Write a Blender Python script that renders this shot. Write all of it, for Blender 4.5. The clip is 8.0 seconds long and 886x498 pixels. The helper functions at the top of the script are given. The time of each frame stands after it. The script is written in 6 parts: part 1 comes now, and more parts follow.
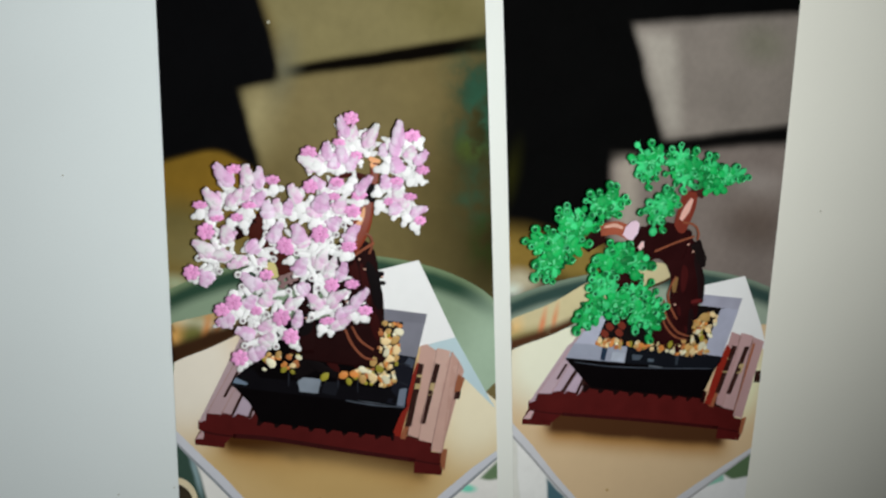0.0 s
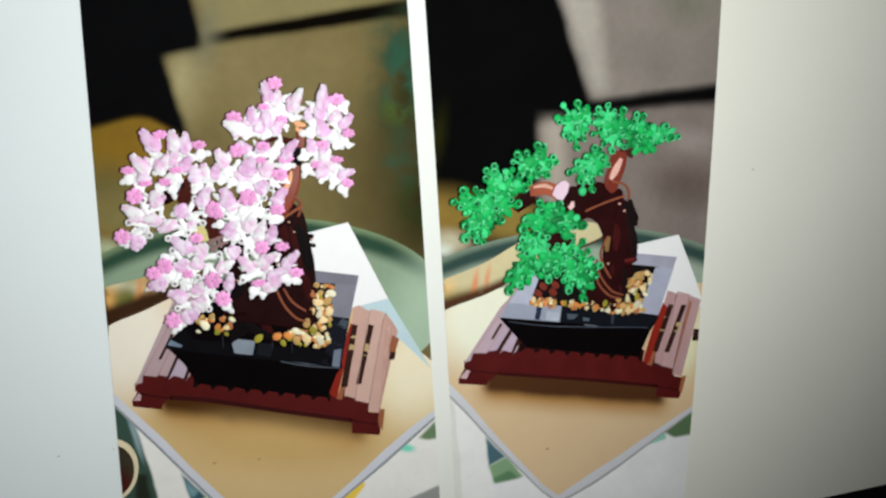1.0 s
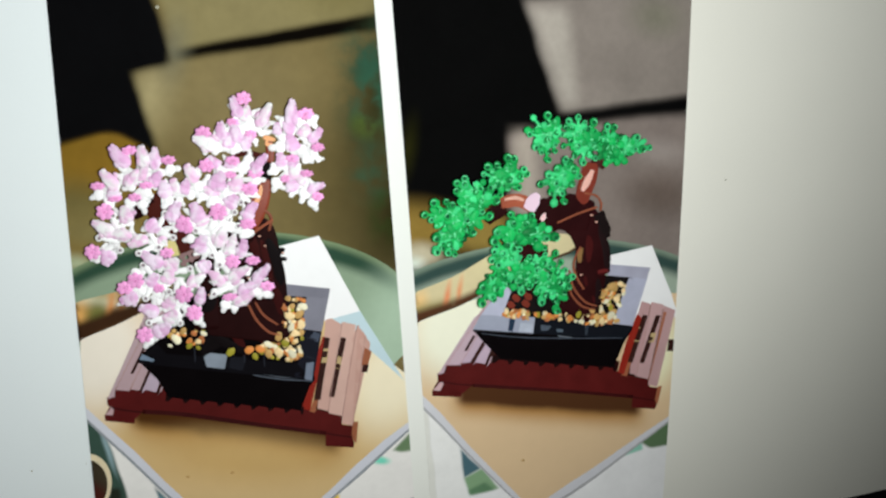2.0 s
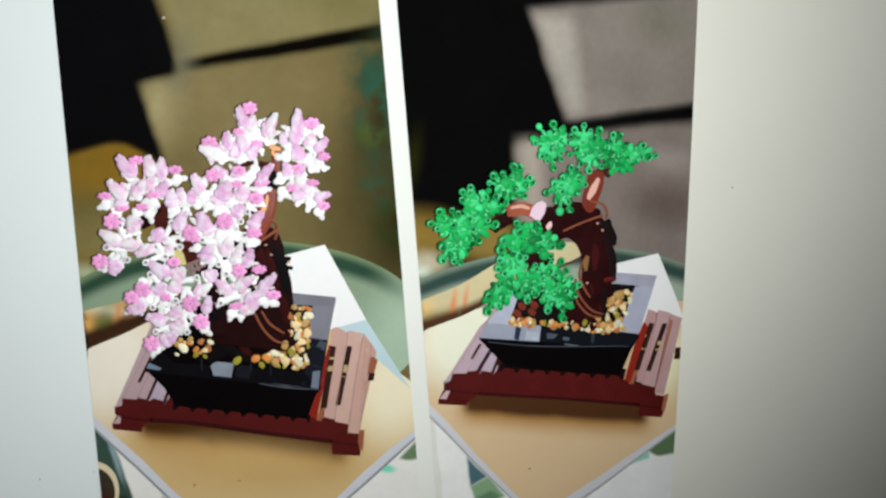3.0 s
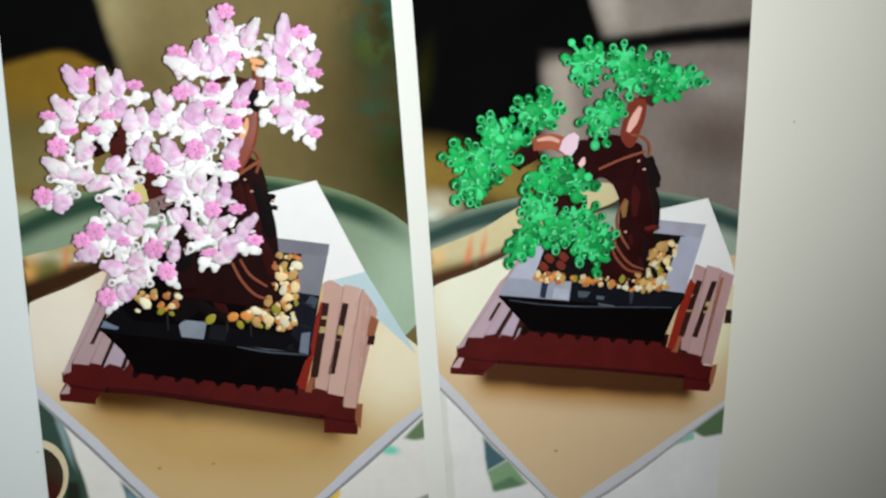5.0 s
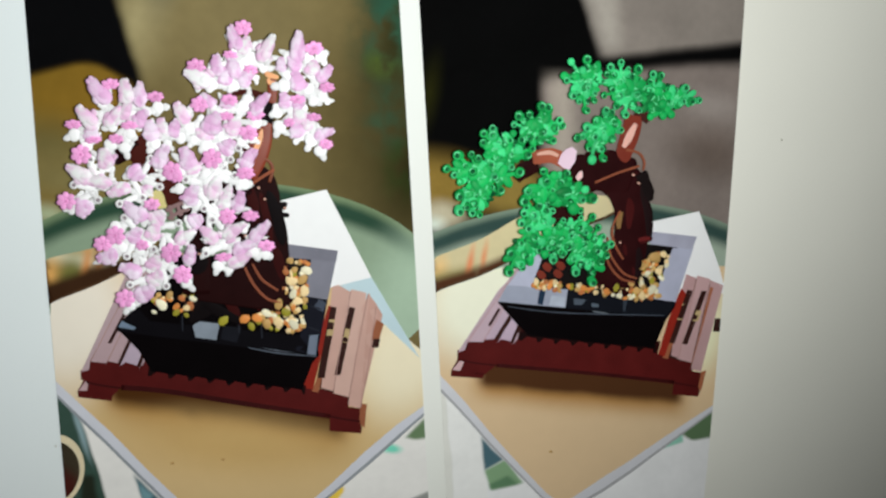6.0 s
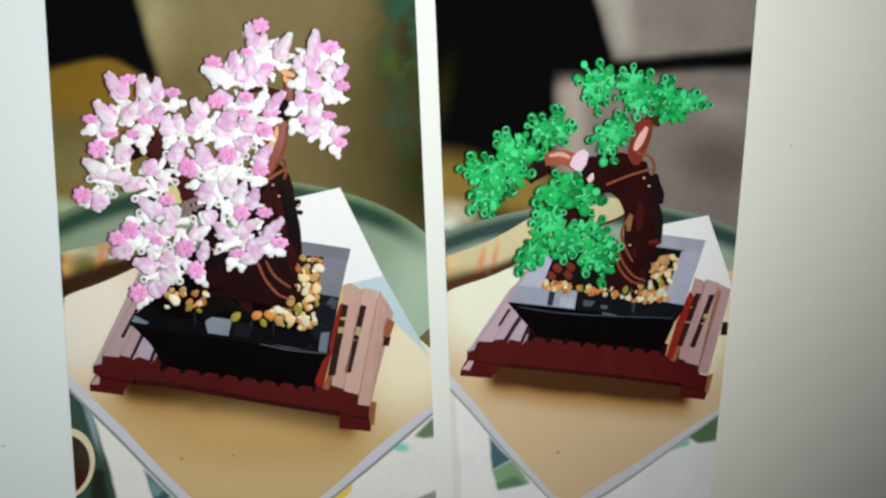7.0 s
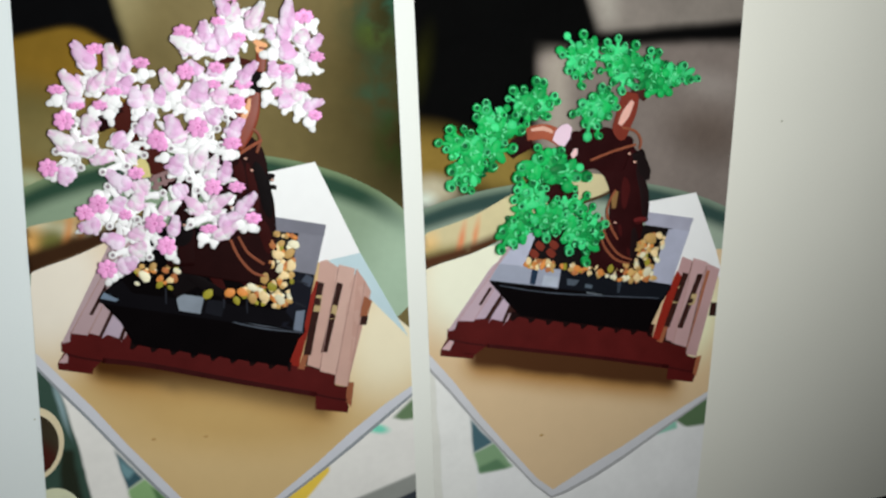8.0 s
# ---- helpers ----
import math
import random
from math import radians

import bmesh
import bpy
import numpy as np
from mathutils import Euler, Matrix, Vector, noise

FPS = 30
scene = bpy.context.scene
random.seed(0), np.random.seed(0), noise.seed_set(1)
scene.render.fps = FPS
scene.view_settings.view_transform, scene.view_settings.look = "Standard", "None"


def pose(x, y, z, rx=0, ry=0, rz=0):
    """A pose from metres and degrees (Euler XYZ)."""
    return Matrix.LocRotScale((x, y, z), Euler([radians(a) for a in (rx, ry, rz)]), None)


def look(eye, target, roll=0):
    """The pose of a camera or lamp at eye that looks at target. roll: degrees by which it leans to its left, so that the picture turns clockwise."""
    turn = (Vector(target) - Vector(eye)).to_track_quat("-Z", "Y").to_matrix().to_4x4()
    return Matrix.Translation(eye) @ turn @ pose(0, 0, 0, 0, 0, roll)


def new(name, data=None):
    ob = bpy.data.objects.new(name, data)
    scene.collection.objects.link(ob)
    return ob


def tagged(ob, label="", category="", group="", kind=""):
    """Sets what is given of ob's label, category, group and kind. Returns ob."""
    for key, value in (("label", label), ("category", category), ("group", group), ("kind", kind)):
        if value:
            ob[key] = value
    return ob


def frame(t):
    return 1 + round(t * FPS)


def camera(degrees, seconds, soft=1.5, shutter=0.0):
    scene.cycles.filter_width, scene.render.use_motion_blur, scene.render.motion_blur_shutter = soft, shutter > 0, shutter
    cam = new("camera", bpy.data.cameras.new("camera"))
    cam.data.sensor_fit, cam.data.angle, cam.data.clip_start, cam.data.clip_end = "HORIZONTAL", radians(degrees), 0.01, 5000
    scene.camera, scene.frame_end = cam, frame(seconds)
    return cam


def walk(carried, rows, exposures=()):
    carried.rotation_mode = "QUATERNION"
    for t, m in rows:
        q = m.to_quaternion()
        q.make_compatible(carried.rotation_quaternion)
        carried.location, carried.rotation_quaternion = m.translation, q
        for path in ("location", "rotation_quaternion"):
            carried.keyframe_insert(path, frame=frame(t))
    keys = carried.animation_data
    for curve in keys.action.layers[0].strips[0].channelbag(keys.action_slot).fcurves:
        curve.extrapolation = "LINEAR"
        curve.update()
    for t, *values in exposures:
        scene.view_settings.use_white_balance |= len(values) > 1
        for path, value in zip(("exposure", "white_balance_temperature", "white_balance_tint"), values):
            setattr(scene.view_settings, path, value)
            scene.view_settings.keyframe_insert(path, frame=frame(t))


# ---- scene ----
# A computer screen that shows two photographs of toy-brick bonsai trees side by side.
# The screen's plan is in millimetres: x to the right, y up, h out of the screen.
BEND = (-0.000130, -0.000023, -0.000155)   # bow given to the screen's face to fit the camera's view, per millimetre
THIN = 0.22       # how far the layers of the pictures stand off the screen
BASE = 0.905      # height of the plan's origin over the floor, in metres
ROWS = [
    (0.0, -0.11858, 0.14352, 0.32371, -13.324, -14.947, 11.929),
    (0.2, -0.11941, 0.14310, 0.32189, -14.029, -14.930, 12.236),
    (0.3, -0.11884, 0.14300, 0.32207, -14.261, -15.609, 11.939),
    (0.5, -0.10843, 0.14072, 0.32796, -13.830, -15.139, 11.177),
    (0.7, -0.10007, 0.14100, 0.33353, -14.504, -14.677, 11.617),
    (0.8, -0.09447, 0.13576, 0.34000, -13.312, -14.662, 10.946),
    (1.0, -0.08878, 0.13622, 0.34125, -12.789, -14.275, 10.414),
    (1.2, -0.08513, 0.13483, 0.33855, -12.416, -13.329, 10.226),
    (1.3, -0.08728, 0.13511, 0.33790, -12.567, -13.653, 10.316),
    (1.5, -0.08692, 0.13577, 0.33881, -12.581, -13.852, 10.190),
    (1.7, -0.08074, 0.13807, 0.34375, -12.377, -14.072, 10.009),
    (2.8, -0.07498, 0.14064, 0.34654, -11.723, -13.653, 9.578),
    (3.0, -0.07578, 0.14156, 0.34605, -11.800, -13.439, 9.700),
    (3.2, -0.07759, 0.14096, 0.34580, -11.840, -13.584, 9.845),
    (3.3, -0.07839, 0.13857, 0.34399, -11.534, -13.373, 9.709),
    (3.5, -0.08849, 0.13916, 0.33312, -12.066, -13.341, 10.224),
    (3.6, -0.09122, 0.13606, 0.32216, -12.450, -13.524, 9.956),
    (3.7, -0.08833, 0.12538, 0.30669, -11.750, -13.303, 9.577),
    (3.8, -0.08306, 0.12140, 0.29678, -12.272, -12.781, 9.515),
    (3.9, -0.07999, 0.12119, 0.28967, -12.789, -12.565, 9.538),
    (4.0, -0.07895, 0.12048, 0.29234, -12.034, -13.021, 9.306),
    (4.1, -0.07711, 0.12167, 0.29603, -11.268, -13.179, 8.910),
    (4.2, -0.07894, 0.11912, 0.29636, -10.604, -13.923, 9.150),
    (4.3, -0.07720, 0.12185, 0.29572, -11.548, -14.271, 9.604),
    (4.4, -0.07257, 0.11760, 0.29431, -11.265, -13.898, 9.545),
    (4.5, -0.07031, 0.11535, 0.29156, -11.776, -13.995, 9.745),
    (4.7, -0.06316, 0.11241, 0.29029, -11.982, -13.819, 9.661),
    (5.8, -0.07427, 0.11671, 0.30472, -11.984, -14.451, 11.078),
    (6.0, -0.07293, 0.11482, 0.30525, -11.775, -14.269, 10.853),
    (6.2, -0.07021, 0.11590, 0.30628, -11.798, -14.044, 11.054),
    (6.3, -0.07110, 0.11455, 0.30616, -11.667, -14.037, 11.018),
    (6.5, -0.07349, 0.11452, 0.30519, -11.641, -14.056, 11.184),
    (6.7, -0.07661, 0.11316, 0.30505, -11.597, -14.022, 11.391),
    (6.8, -0.07873, 0.11428, 0.30457, -11.896, -14.162, 11.605),
    (7.0, -0.07796, 0.11146, 0.30623, -11.520, -14.351, 11.676),
    (7.2, -0.07319, 0.11090, 0.30511, -11.701, -14.459, 11.715),
    (7.3, -0.07013, 0.10841, 0.30444, -11.355, -14.059, 11.491),
    (7.5, -0.06767, 0.10905, 0.30401, -11.658, -14.201, 11.419),
    (7.7, -0.06652, 0.10864, 0.30301, -11.922, -14.139, 11.477),
    (7.8, -0.06503, 0.10727, 0.30240, -11.694, -13.945, 11.371),
    (8.0, -0.06638, 0.10686, 0.30155, -11.917, -13.961, 11.656),
]
cam = camera(48.6, 8.0, soft=2.45)
walk(cam, [(t, pose(0, 0, BASE, 90) @ pose(x, y, z, rx, ry, rz)) for t, x, y, z, rx, ry, rz in ROWS],
     exposures=((0.0, -0.3), (0.5, -0.1), (1.0, 0.0), (1.5, 0.02), (4.0, -0.07), (8.0, -0.08)))

# ---- light: one unseen soft lamp, added in place of the screen's own glow, in a plain room ----
world = bpy.data.worlds.new("world")
scene.world = world
world.use_nodes = True
world.node_tree.nodes["Background"].inputs[0].default_value = (0.8, 0.88, 1.0, 1)
world.node_tree.nodes["Background"].inputs[1].default_value = 0.2
lamp = new("screen_glow_lamp", bpy.data.lights.new("screen_glow_lamp", "AREA"))
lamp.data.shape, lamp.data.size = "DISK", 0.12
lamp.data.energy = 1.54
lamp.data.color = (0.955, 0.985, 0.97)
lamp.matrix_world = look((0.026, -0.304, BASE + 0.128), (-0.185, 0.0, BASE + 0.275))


# ---- plan to place ----
def surf(x, y):
    return BEND[0] * x * x + BEND[1] * x * y + BEND[2] * y * y


def put(x, y, h=0.0):
    return Vector((x / 1000, -(surf(x, y) + h * THIN) / 1000, BASE + y / 1000))


def seat(x, y, h=0.0, turn=0.0, size=1.0, wide=1.0):
    """The pose of a small piece made in millimetres that lies on the screen's face."""
    sx, sy = 2 * BEND[0] * x + BEND[1] * y, BEND[1] * x + 2 * BEND[2] * y
    n = Vector((-sx, -1, -sy)).normalized()
    ex = Vector((1, -sx, 0)).normalized()
    ey = n.cross(ex)
    m = Matrix((ex, ey, n)).transposed().to_4x4()
    m = Matrix.Translation(put(x, y, h)) @ m @ Matrix.Rotation(radians(turn), 4, "Z")
    return m @ Matrix.Diagonal((size * wide / 1000, size / 1000, size * 0.45 / 1000, 1))


# ---- materials ----
def lin(c):
    c /= 255
    return c / 12.92 if c <= 0.04045 else ((c + 0.055) / 1.055) ** 2.4


class Nodes:
    def __init__(self, name, rough=0.55, gloss=0.05):
        self.mat = bpy.data.materials.new(name)
        self.mat.use_nodes = True
        self.tree = self.mat.node_tree
        self.bsdf = self.tree.nodes["Principled BSDF"]
        self.bsdf.inputs["Roughness"].default_value = rough
        self.bsdf.inputs["Specular IOR Level"].default_value = gloss
        self.coord = self.tree.nodes.new("ShaderNodeTexCoord").outputs["Object"]

    def link(self, value, socket):
        if hasattr(value, "node"):
            self.tree.links.new(value, socket)
        else:
            socket.default_value = value

    def math(self, op, a, b=0.0, clamp=False):
        n = self.tree.nodes.new("ShaderNodeMath")
        n.operation, n.use_clamp = op, clamp
        self.link(a, n.inputs[0])
        self.link(b, n.inputs[1])
        return n.outputs[0]

    def noise(self, scale, detail=3.0, vec=None):
        n = self.tree.nodes.new("ShaderNodeTexNoise")
        n.inputs["Scale"].default_value, n.inputs["Detail"].default_value = scale, detail
        self.tree.links.new(vec or self.coord, n.inputs["Vector"])
        return n.outputs["Fac"]

    def soft(self, value, lo, hi):
        n = self.tree.nodes.new("ShaderNodeMapRange")
        n.interpolation_type = "SMOOTHSTEP"
        self.link(value, n.inputs["Value"])
        n.inputs["From Min"].default_value, n.inputs["From Max"].default_value = lo, hi
        return n.outputs["Result"]

    def mix(self, fac, a, b):
        n = self.tree.nodes.new("ShaderNodeMix")
        n.data_type = "RGBA"
        self.link(fac, n.inputs["Factor"])
        self.link(a, n.inputs["A"])
        self.link(b, n.inputs["B"])
        return n.outputs["Result"]

    def scaled(self, col, fac):
        n = self.tree.nodes.new("ShaderNodeVectorMath")
        n.operation = "SCALE"
        self.link(col if hasattr(col, "node") else col[:3], n.inputs[0])
        self.link(fac, n.inputs["Scale"])
        return n.outputs[0]

    def done(self, col, bump=0.0, scale=900):
        self.link(col, self.bsdf.inputs["Base Color"])
        if bump:
            b = self.tree.nodes.new("ShaderNodeBump")
            b.inputs["Strength"].default_value, b.inputs["Distance"].default_value = bump, 0.0002
            self.tree.links.new(self.noise(scale), b.inputs["Height"])
            self.tree.links.new(b.outputs[0], self.bsdf.inputs["Normal"])
        return self.mat


def tone(rgb, gain):
    return (*(min(0.86, lin(c) / (gain * 0.78)) for c in rgb), 1)


def ink(name, rgb, gain=1.05, vary=0.12, rough=0.5, gloss=0.06, grain=180.0, each=0.0, isle=0.0):
    """A coloured surface with grain and stains at two scales; each: how much one piece differs from the next."""
    n = Nodes(name, rough, gloss)
    f = n.math("MULTIPLY_ADD", n.noise(grain), 2 * vary)
    f.node.inputs[2].default_value = 1 - vary
    g = n.math("MULTIPLY_ADD", n.noise(grain / 7, 2), 2 * vary)
    g.node.inputs[2].default_value = 1 - vary
    f = n.math("MULTIPLY", f, g)
    if each:
        o = n.tree.nodes.new("ShaderNodeObjectInfo").outputs["Random"]
        e = n.math("MULTIPLY_ADD", o, 2 * each)
        e.node.inputs[2].default_value = 1 - each
        f = n.math("MULTIPLY", f, e)
    if isle:
        o = n.tree.nodes.new("ShaderNodeNewGeometry").outputs["Random Per Island"]
        e = n.math("MULTIPLY_ADD", o, 2 * isle)
        e.node.inputs[2].default_value = 1 - isle
        f = n.math("MULTIPLY", f, e)
    return n.done(n.scaled(tone(rgb, gain), f))


def picture(name, base, layers, gain=1.05, vary=0.1, grain=60.0, rough=0.55):
    """A blurred picture: soft-edged polygons and ellipses of colour over a base, in plan millimetres."""
    n = Nodes(name, rough, 0.0)
    sep = n.tree.nodes.new("ShaderNodeSeparateXYZ")
    n.tree.links.new(n.coord, sep.inputs[0])
    wob = n.math("MULTIPLY", n.math("SUBTRACT", n.noise(70, 2), 0.5), 1.6)
    px = n.math("ADD", n.math("MULTIPLY", sep.outputs["X"], 1000), wob)
    py = n.math("ADD", n.math("MULTIPLY", n.math("SUBTRACT", sep.outputs["Z"], BASE), 1000), wob)
    col = tone(base, gain)
    for kind, shape, blur, rgb in layers:
        if kind in ("ellipse", "leafy"):
            (cx, cy), rx, ry, *lean = shape
            c, d = (math.cos(radians(a)) for a in ((lean or [0])[0], 90 - (lean or [0])[0]))
            ox, oy = n.math("SUBTRACT", px, cx), n.math("SUBTRACT", py, cy)
            dx = n.math("ADD", n.math("MULTIPLY", ox, c / rx), n.math("MULTIPLY", oy, d / rx))
            dy = n.math("SUBTRACT", n.math("MULTIPLY", oy, c / ry), n.math("MULTIPLY", ox, d / ry))
            d = n.math("SQRT", n.math("ADD", n.math("MULTIPLY", dx, dx), n.math("MULTIPLY", dy, dy)))
            k = blur / min(rx, ry)
            mask = n.math("SUBTRACT", 1.0, n.soft(d, 1 - k, 1 + k))
            if kind == "leafy":
                mask = n.math("MULTIPLY", mask, n.soft(n.noise(120, 3), 0.3, 0.68))
        else:
            area = sum(a[0] * b[1] - b[0] * a[1] for a, b in zip(shape, shape[1:] + shape[:1]))
            mask = None
            for a, b in zip(shape, shape[1:] + shape[:1]):
                ex, ey = b[0] - a[0], b[1] - a[1]
                s = math.copysign(1, area) / math.hypot(ex, ey)
                nx, ny = -ey * s, ex * s
                d = n.math("ADD", n.math("MULTIPLY", px, nx), n.math("MULTIPLY", py, ny))
                edge = nx * a[0] + ny * a[1] - (0.5 * blur if sum(rgb) < 120 else 0.0)
                m = n.soft(d, edge - blur, edge + blur)
                mask = m if mask is None else n.math("MULTIPLY", mask, m)
        col = n.mix(mask, col, tone(rgb, gain))
    f = n.math("MULTIPLY_ADD", n.noise(grain), 2 * vary)
    f.node.inputs[2].default_value = 1 - vary
    g = n.math("MULTIPLY_ADD", n.noise(grain * 6, 4), vary)
    g.node.inputs[2].default_value = 1 - vary / 2
    return n.done(n.scaled(col, n.math("MULTIPLY", f, g)))


# ---- building ----
def finish(name, bm, mat, parent=None, label="", smooth=False):
    me = bpy.data.meshes.new(name)
    bm.to_mesh(me)
    bm.free()
    me.materials.append(mat)
    if smooth:
        me.polygons.foreach_set("use_smooth", [True] * len(me.polygons))
    ob = new(name, me)
    if parent:
        ob.parent = parent
        ob.matrix_parent_inverse = parent.matrix_basis.inverted()
    return tagged(ob, label)


def thing(name, x, y, h, label, category, group=""):
    ob = new(name)
    ob.empty_display_size = 0.01
    ob.matrix_basis = Matrix.Translation(put(x, y, h))
    return tagged(ob, label, category, group)


def clipped(pts, quad):
    """pts cut to the convex quad."""
    area = sum(a[0] * b[1] - b[0] * a[1] for a, b in zip(quad, quad[1:] + quad[:1]))
    for a, b in zip(quad, quad[1:] + quad[:1]):
        side = lambda p: ((b[0] - a[0]) * (p[1] - a[1]) - (b[1] - a[1]) * (p[0] - a[0])) * area
        out = []
        for p, q in zip(pts, pts[1:] + pts[:1]):
            sp, sq = side(p), side(q)
            if sp >= 0:
                out.append(p)
            if (sp >= 0) != (sq >= 0):
                k = sp / (sp - sq)
                out.append((p[0] + k * (q[0] - p[0]), p[1] + k * (q[1] - p[1])))
        pts = out
    return pts


def slab(name, pts, h, mat, parent=None, label="", quad=None, low=None):
    """A flat piece with the outline pts that follows the screen's bow, its edges going down to low."""
    if quad:
        pts = clipped(pts, quad)
    bm = bmesh.new()
    bm.faces.new([bm.verts.new((x, y, 0)) for x, y in pts])
    bmesh.ops.triangulate(bm, faces=bm.faces)
    for _ in range(6):
        long = [e for e in bm.edges if e.calc_length() > 9]
        if not long:
            break
        bmesh.ops.subdivide_edges(bm, edges=long, cuts=1)
        bmesh.ops.triangulate(bm, faces=[f for f in bm.faces if len(f.verts) > 3])
    top = list(bm.verts)
    rim = [e for e in bm.edges if e.is_boundary]
    made = bmesh.ops.extrude_edge_only(bm, edges=rim)["geom"]
    foot = {v for v in made if isinstance(v, bmesh.types.BMVert)}
    floor_h = h - 0.15 if low is None else low
    for v in bm.verts:
        v.co = put(v.co.x, v.co.y, floor_h if v in foot else h)
    bmesh.ops.recalc_face_normals(bm, faces=bm.faces)
    return finish(name, bm, mat, parent, label)


def spline(pts, n=6):
    out = []
    for i in range(len(pts) - 1):
        p0, p1, p2, p3 = pts[max(i - 1, 0)], pts[i], pts[i + 1], pts[min(i + 2, len(pts) - 1)]
        for k in range(n):
            t = k / n
            out.append(tuple(0.5 * (2 * b + (c - a) * t + (2 * a - 5 * b + 4 * c - d) * t * t + (3 * b - a - 3 * c + d) * t ** 3)
                             for a, b, c, d in zip(p0, p1, p2, p3)))
    return out + [pts[-1]]


def limb(name, path, widths, h, mat, parent, label="", lift=0.3, rough=0.0, seed=1, quad=None):
    """A bulging tapered limb that follows the path; widths in millimetres, one at each point of the path."""
    rnd = random.Random(seed)
    ring = spline([(x, y, w) for (x, y), w in zip(path, widths)])
    bm = bmesh.new()
    rows = []
    for i, (x, y, w) in enumerate(ring):
        a, b = ring[max(i - 1, 0)], ring[min(i + 1, len(ring) - 1)]
        d = Vector((b[0] - a[0], b[1] - a[1])).normalized()
        w *= 1 + rnd.uniform(-rough, rough)
        rows.append([bm.verts.new(put(x - d.y * w / 2 * math.cos(u), y + d.x * w / 2 * math.cos(u), h + lift * w / 2 * math.sin(u)))
                     for u in (math.pi * k / 8 for k in range(9))])
    for r, s in zip(rows, rows[1:]):
        for k in range(8):
            bm.faces.new((r[k], r[k + 1], s[k + 1], s[k]))
    bm.faces.new(rows[0])
    bm.faces.new(rows[-1])
    if quad:
        (x0, y0), _, _, (x3, y3) = quad
        for v in bm.verts:
            y = (v.co.z - BASE) * 1000
            v.co.x = max(v.co.x, (x0 + (x3 - x0) * (y - y0) / (y3 - y0)) / 1000)
    bmesh.ops.recalc_face_normals(bm, faces=bm.faces)
    return finish(name, bm, mat, parent, label, smooth=True)


def lump(bm, x, y, z, rx, ry, rz, turn=0.0, sub=2):
    m = Matrix.Translation((x, y, z)) @ Matrix.Rotation(radians(turn), 4, "Z") @ Matrix.Diagonal((rx, ry, rz, 1))
    bmesh.ops.create_icosphere(bm, subdivisions=sub, radius=1.0, matrix=m)


def rod(bm, x0, y0, x1, y1, w, z=0.5):
    dx, dy = x1 - x0, y1 - y0
    lump(bm, (x0 + x1) / 2, (y0 + y1) / 2, z, math.hypot(dx, dy) / 2 + w / 2, w / 2, w * 0.45, math.degrees(math.atan2(dy, dx)))


def cup(bm, x, y, r, z=0.8, lean=(0.0, 0.0)):
    """A round hollow tip: a short tube with a sunken middle, its mouth moved aside by lean."""
    prof = ((0.85, -0.8), (1.0, -0.1), (0.93, 0.35), (0.76, 0.58), (0.48, 0.62), (0.34, 0.2), (0.0, 0.15))
    for k in range(10):
        a, b = 2 * math.pi * k / 10, 2 * math.pi * (k + 1) / 10
        for (r0, z0), (r1, z1) in zip(prof, prof[1:]):
            vs = [bm.verts.new((x + r * (q * math.cos(t) + lean[0] * max(0.0, s)), y + r * (q * math.sin(t) + lean[1] * max(0.0, s)), z + s * r))
                  for q, s, t in ((r0, z0, a), (r0, z0, b), (r1, z1, b), (r1, z1, a))]
            if r1 == 0:
                vs = vs[:3]
            f = bm.faces.new(vs)
            # Slot 1 paints shade in the hollow, slot 2 a highlight on one arc.
            f.material_index = 1 if r1 < 0.36 else 2 if r0 > 0.7 and r1 < 0.5 and math.sin(a + 0.9) > 0.62 else 0


def mesh_of(name, bm, mat, hole=None):
    bmesh.ops.remove_doubles(bm, verts=bm.verts, dist=0.001)
    bmesh.ops.recalc_face_normals(bm, faces=bm.faces)
    me = bpy.data.meshes.new(name)
    bm.to_mesh(me)
    bm.free()
    me.polygons.foreach_set("use_smooth", [True] * len(me.polygons))
    me.materials.append(mat)
    if hole:
        me.materials.append(hole)
        me.materials.append(mat)
    return me


def scatter_piece(name, me, m, parent, label=""):
    ob = new(name, me)
    ob.parent = parent
    ob.matrix_parent_inverse = parent.matrix_basis.inverted()
    ob.matrix_basis = m
    return tagged(ob, label)


# ---- room, desk and monitor ----
def box(name, lo, hi, mat, parent=None, label="", bevel=0.0):
    bm = bmesh.new()
    bmesh.ops.create_cube(bm, size=1.0)
    for v in bm.verts:
        v.co = Vector([a + (c + 0.5) * (b - a) for a, b, c in zip(lo, hi, v.co)])
    if bevel:
        bmesh.ops.bevel(bm, geom=bm.edges[:], offset=bevel, segments=3, affect="EDGES", profile=0.5)
    return finish(name, bm, mat, parent, label)


# Unseen walls, kept dark so that little light bounces onto the screen.
wall_paint = ink("wall_paint", (92, 90, 86), 1.0, 0.04, 0.9, 0.1, 40)
floor_wood = ink("floor_wood", (120, 92, 66), 1.0, 0.15, 0.6, 0.3, 12)
desk_wood = ink("desk_wood", (58, 46, 40), 1.0, 0.2, 0.5, 0.3, 20)
black_plastic = ink("black_plastic", (16, 15, 17), 1.0, 0.1, 0.5, 0.15, 300)
